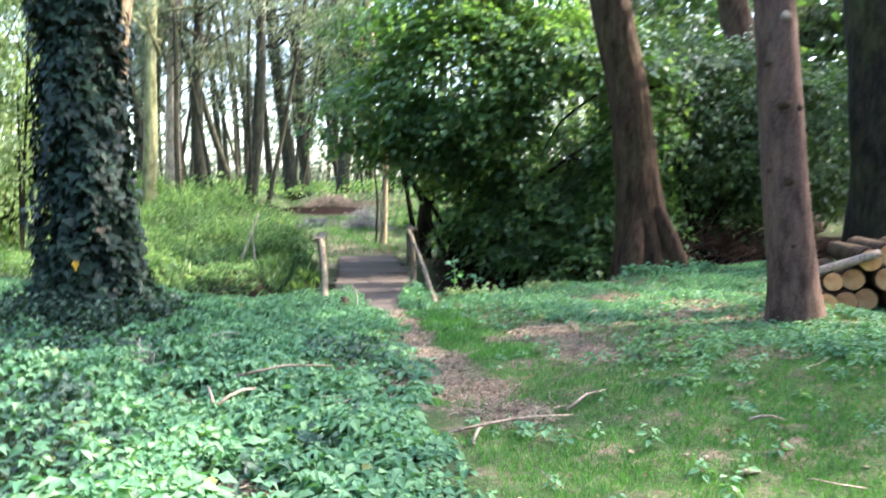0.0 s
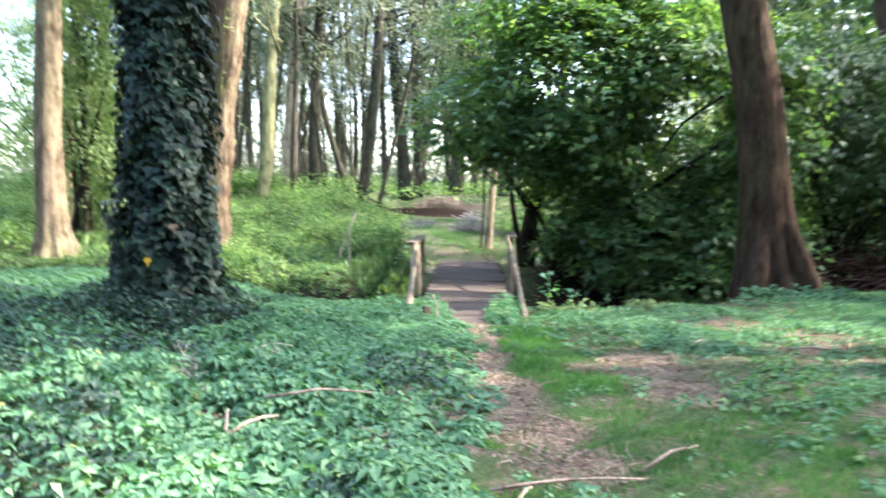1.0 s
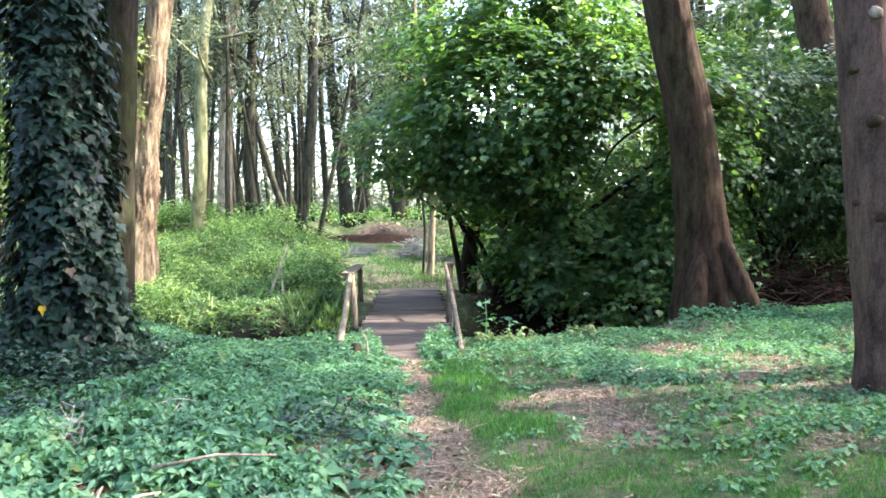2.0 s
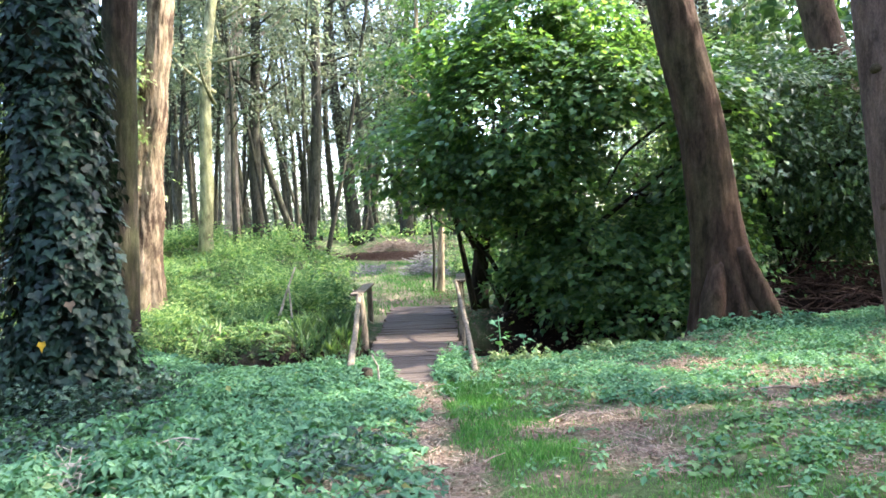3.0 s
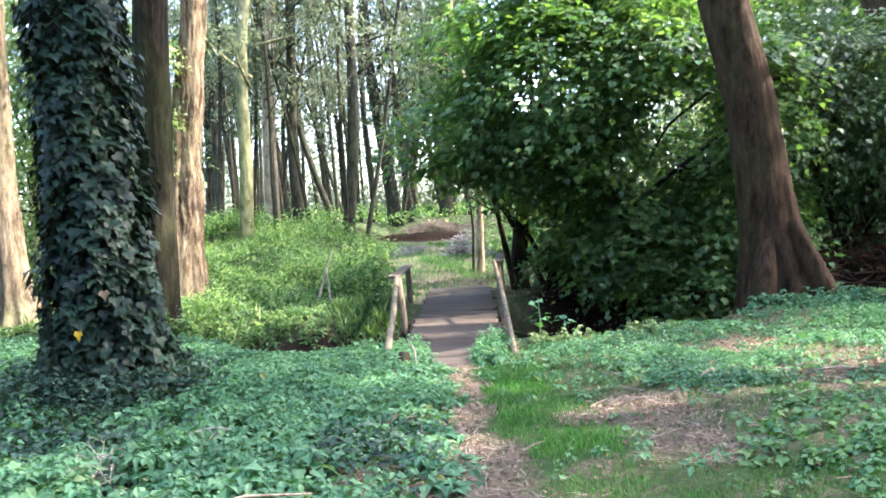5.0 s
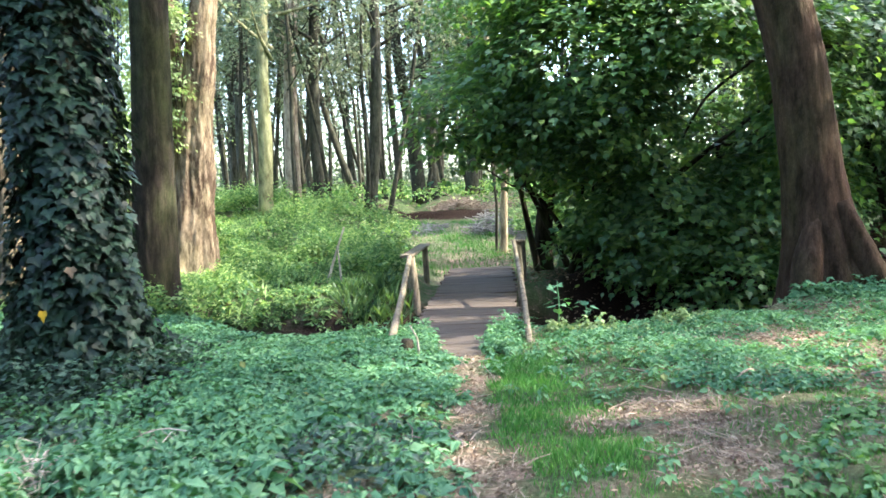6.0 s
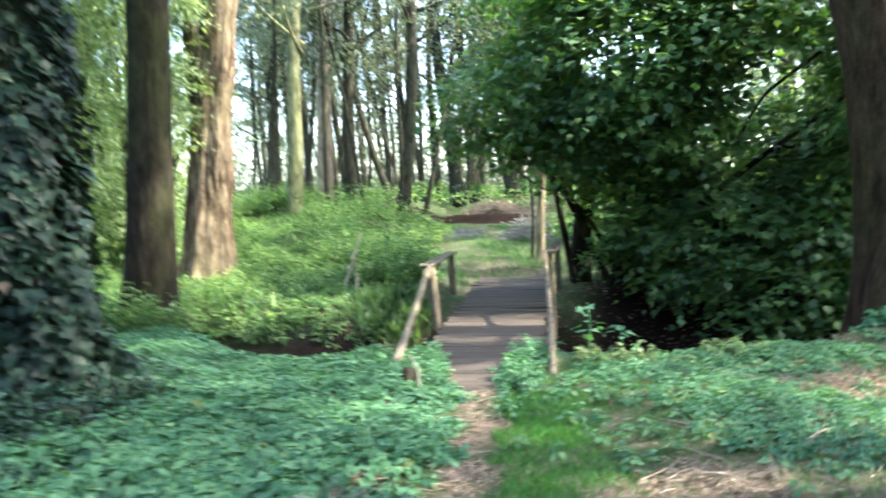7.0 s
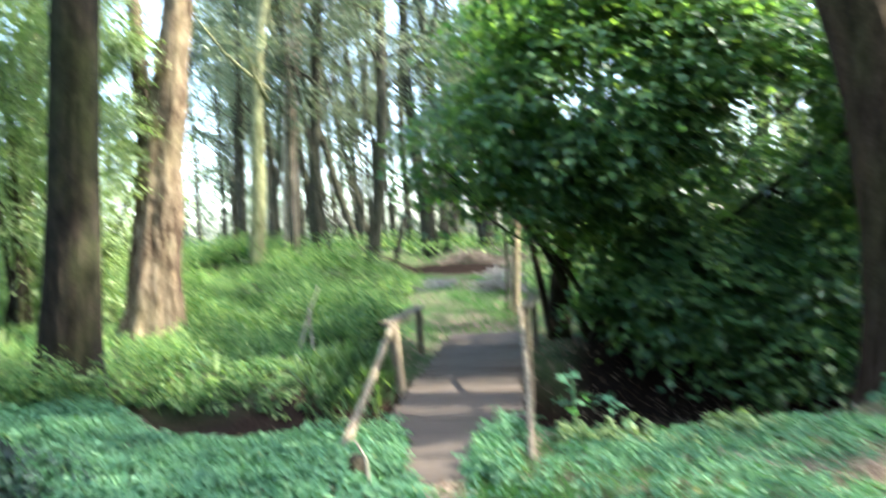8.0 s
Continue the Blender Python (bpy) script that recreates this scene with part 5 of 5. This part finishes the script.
def herb(name, label, at, tall, n, size, seed):
    r = np.random.default_rng(seed)
    z0 = float(height(at[0], at[1]))
    t = thing(name, label, "plant", at=(at[0], at[1], z0))
    part("stem", mesh_of(name + "_stem", *tube([(0, 0, -0.05), (0.02, 0, tall * 0.5), (0.0, 0.02, tall)], [0.012, 0.01, 0.006], 6, 0.05), smooth=True), M_HERB, t)
    f = r.uniform(0.25, 1, n)
    a = r.uniform(0, 6.28, n)
    P = np.column_stack([np.cos(a) * 0.14 * (1.3 - f), np.sin(a) * 0.14 * (1.3 - f), f * tall])
    O = np.column_stack([np.cos(a), np.sin(a), np.full(n, -0.1)])
    part("leaves", mesh_of(name + "_leaves", *scatter(P, np.array([0, 0, 1.0]) + 0.3 * r.standard_normal(P.shape), size * r.uniform(0.7, 1.2, n), LEAF_IVY, r, O)), M_HERB, t)


herb("hogweed", "pale green broad-leaved plant on the ditch's edge", (0.12, 11.35), 0.6, 12, 0.13, 95)
herb("hogweed", "pale green broad-leaved plant on the ditch's edge", (0.45, 11.5), 0.34, 8, 0.12, 96)

# single ivy leaves that stand out on the trunk
leaf_me = mesh_of("leaf", *scatter(np.zeros((1, 3)), np.array([[0, 0, 1.0]]), 1.0, LEAF_IVY, np.random.default_rng(1), np.array([[0, 9.0, 0]])))
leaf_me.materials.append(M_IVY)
r = np.random.default_rng(97)
P, N, D = ivy_surface(1400, 0.1, 4.4)
keep = N[:, 1] < -0.25
for p, nrm in list(zip(P[keep], N[keep]))[:300]:
    nrm = Vector(nrm).normalized()
    xax = Vector((0, 0, 1)).cross(nrm).normalized()
    yax = nrm.cross(xax)
    m = Matrix((-xax, -yax, nrm)).transposed().to_4x4()
    ob = new("leaf", leaf_me)
    ob.parent = ivy_tree
    s = r.uniform(0.085, 0.14)
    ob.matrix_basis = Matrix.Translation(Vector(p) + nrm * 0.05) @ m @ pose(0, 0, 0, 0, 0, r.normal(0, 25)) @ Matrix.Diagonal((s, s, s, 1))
yellow = mesh_of("yellow_leaf", *scatter(np.zeros((1, 3)), np.array([[0.1, -1, 0.3]]), 0.11, LEAF_IVY, np.random.default_rng(2), np.array([[0, 0, -9.0]])))
ob = part("yellow_leaf", yellow, M_YELLOW, ivy_tree, "bright yellow dying leaf")
ob.location = (0.186, -0.66, 0.82)
orange = mesh_of("brown_leaf", *scatter(np.zeros((1, 3)), np.array([[0.2, -1, 0.25]]), 0.11, LEAF_IVY, np.random.default_rng(3), np.array([[0.3, 0, -9.0]])))
ob = part("brown_leaf", orange, M_DEAD, ivy_tree, "withered orange-brown leaf")
ob.location = (0.45, -0.6, 1.19)
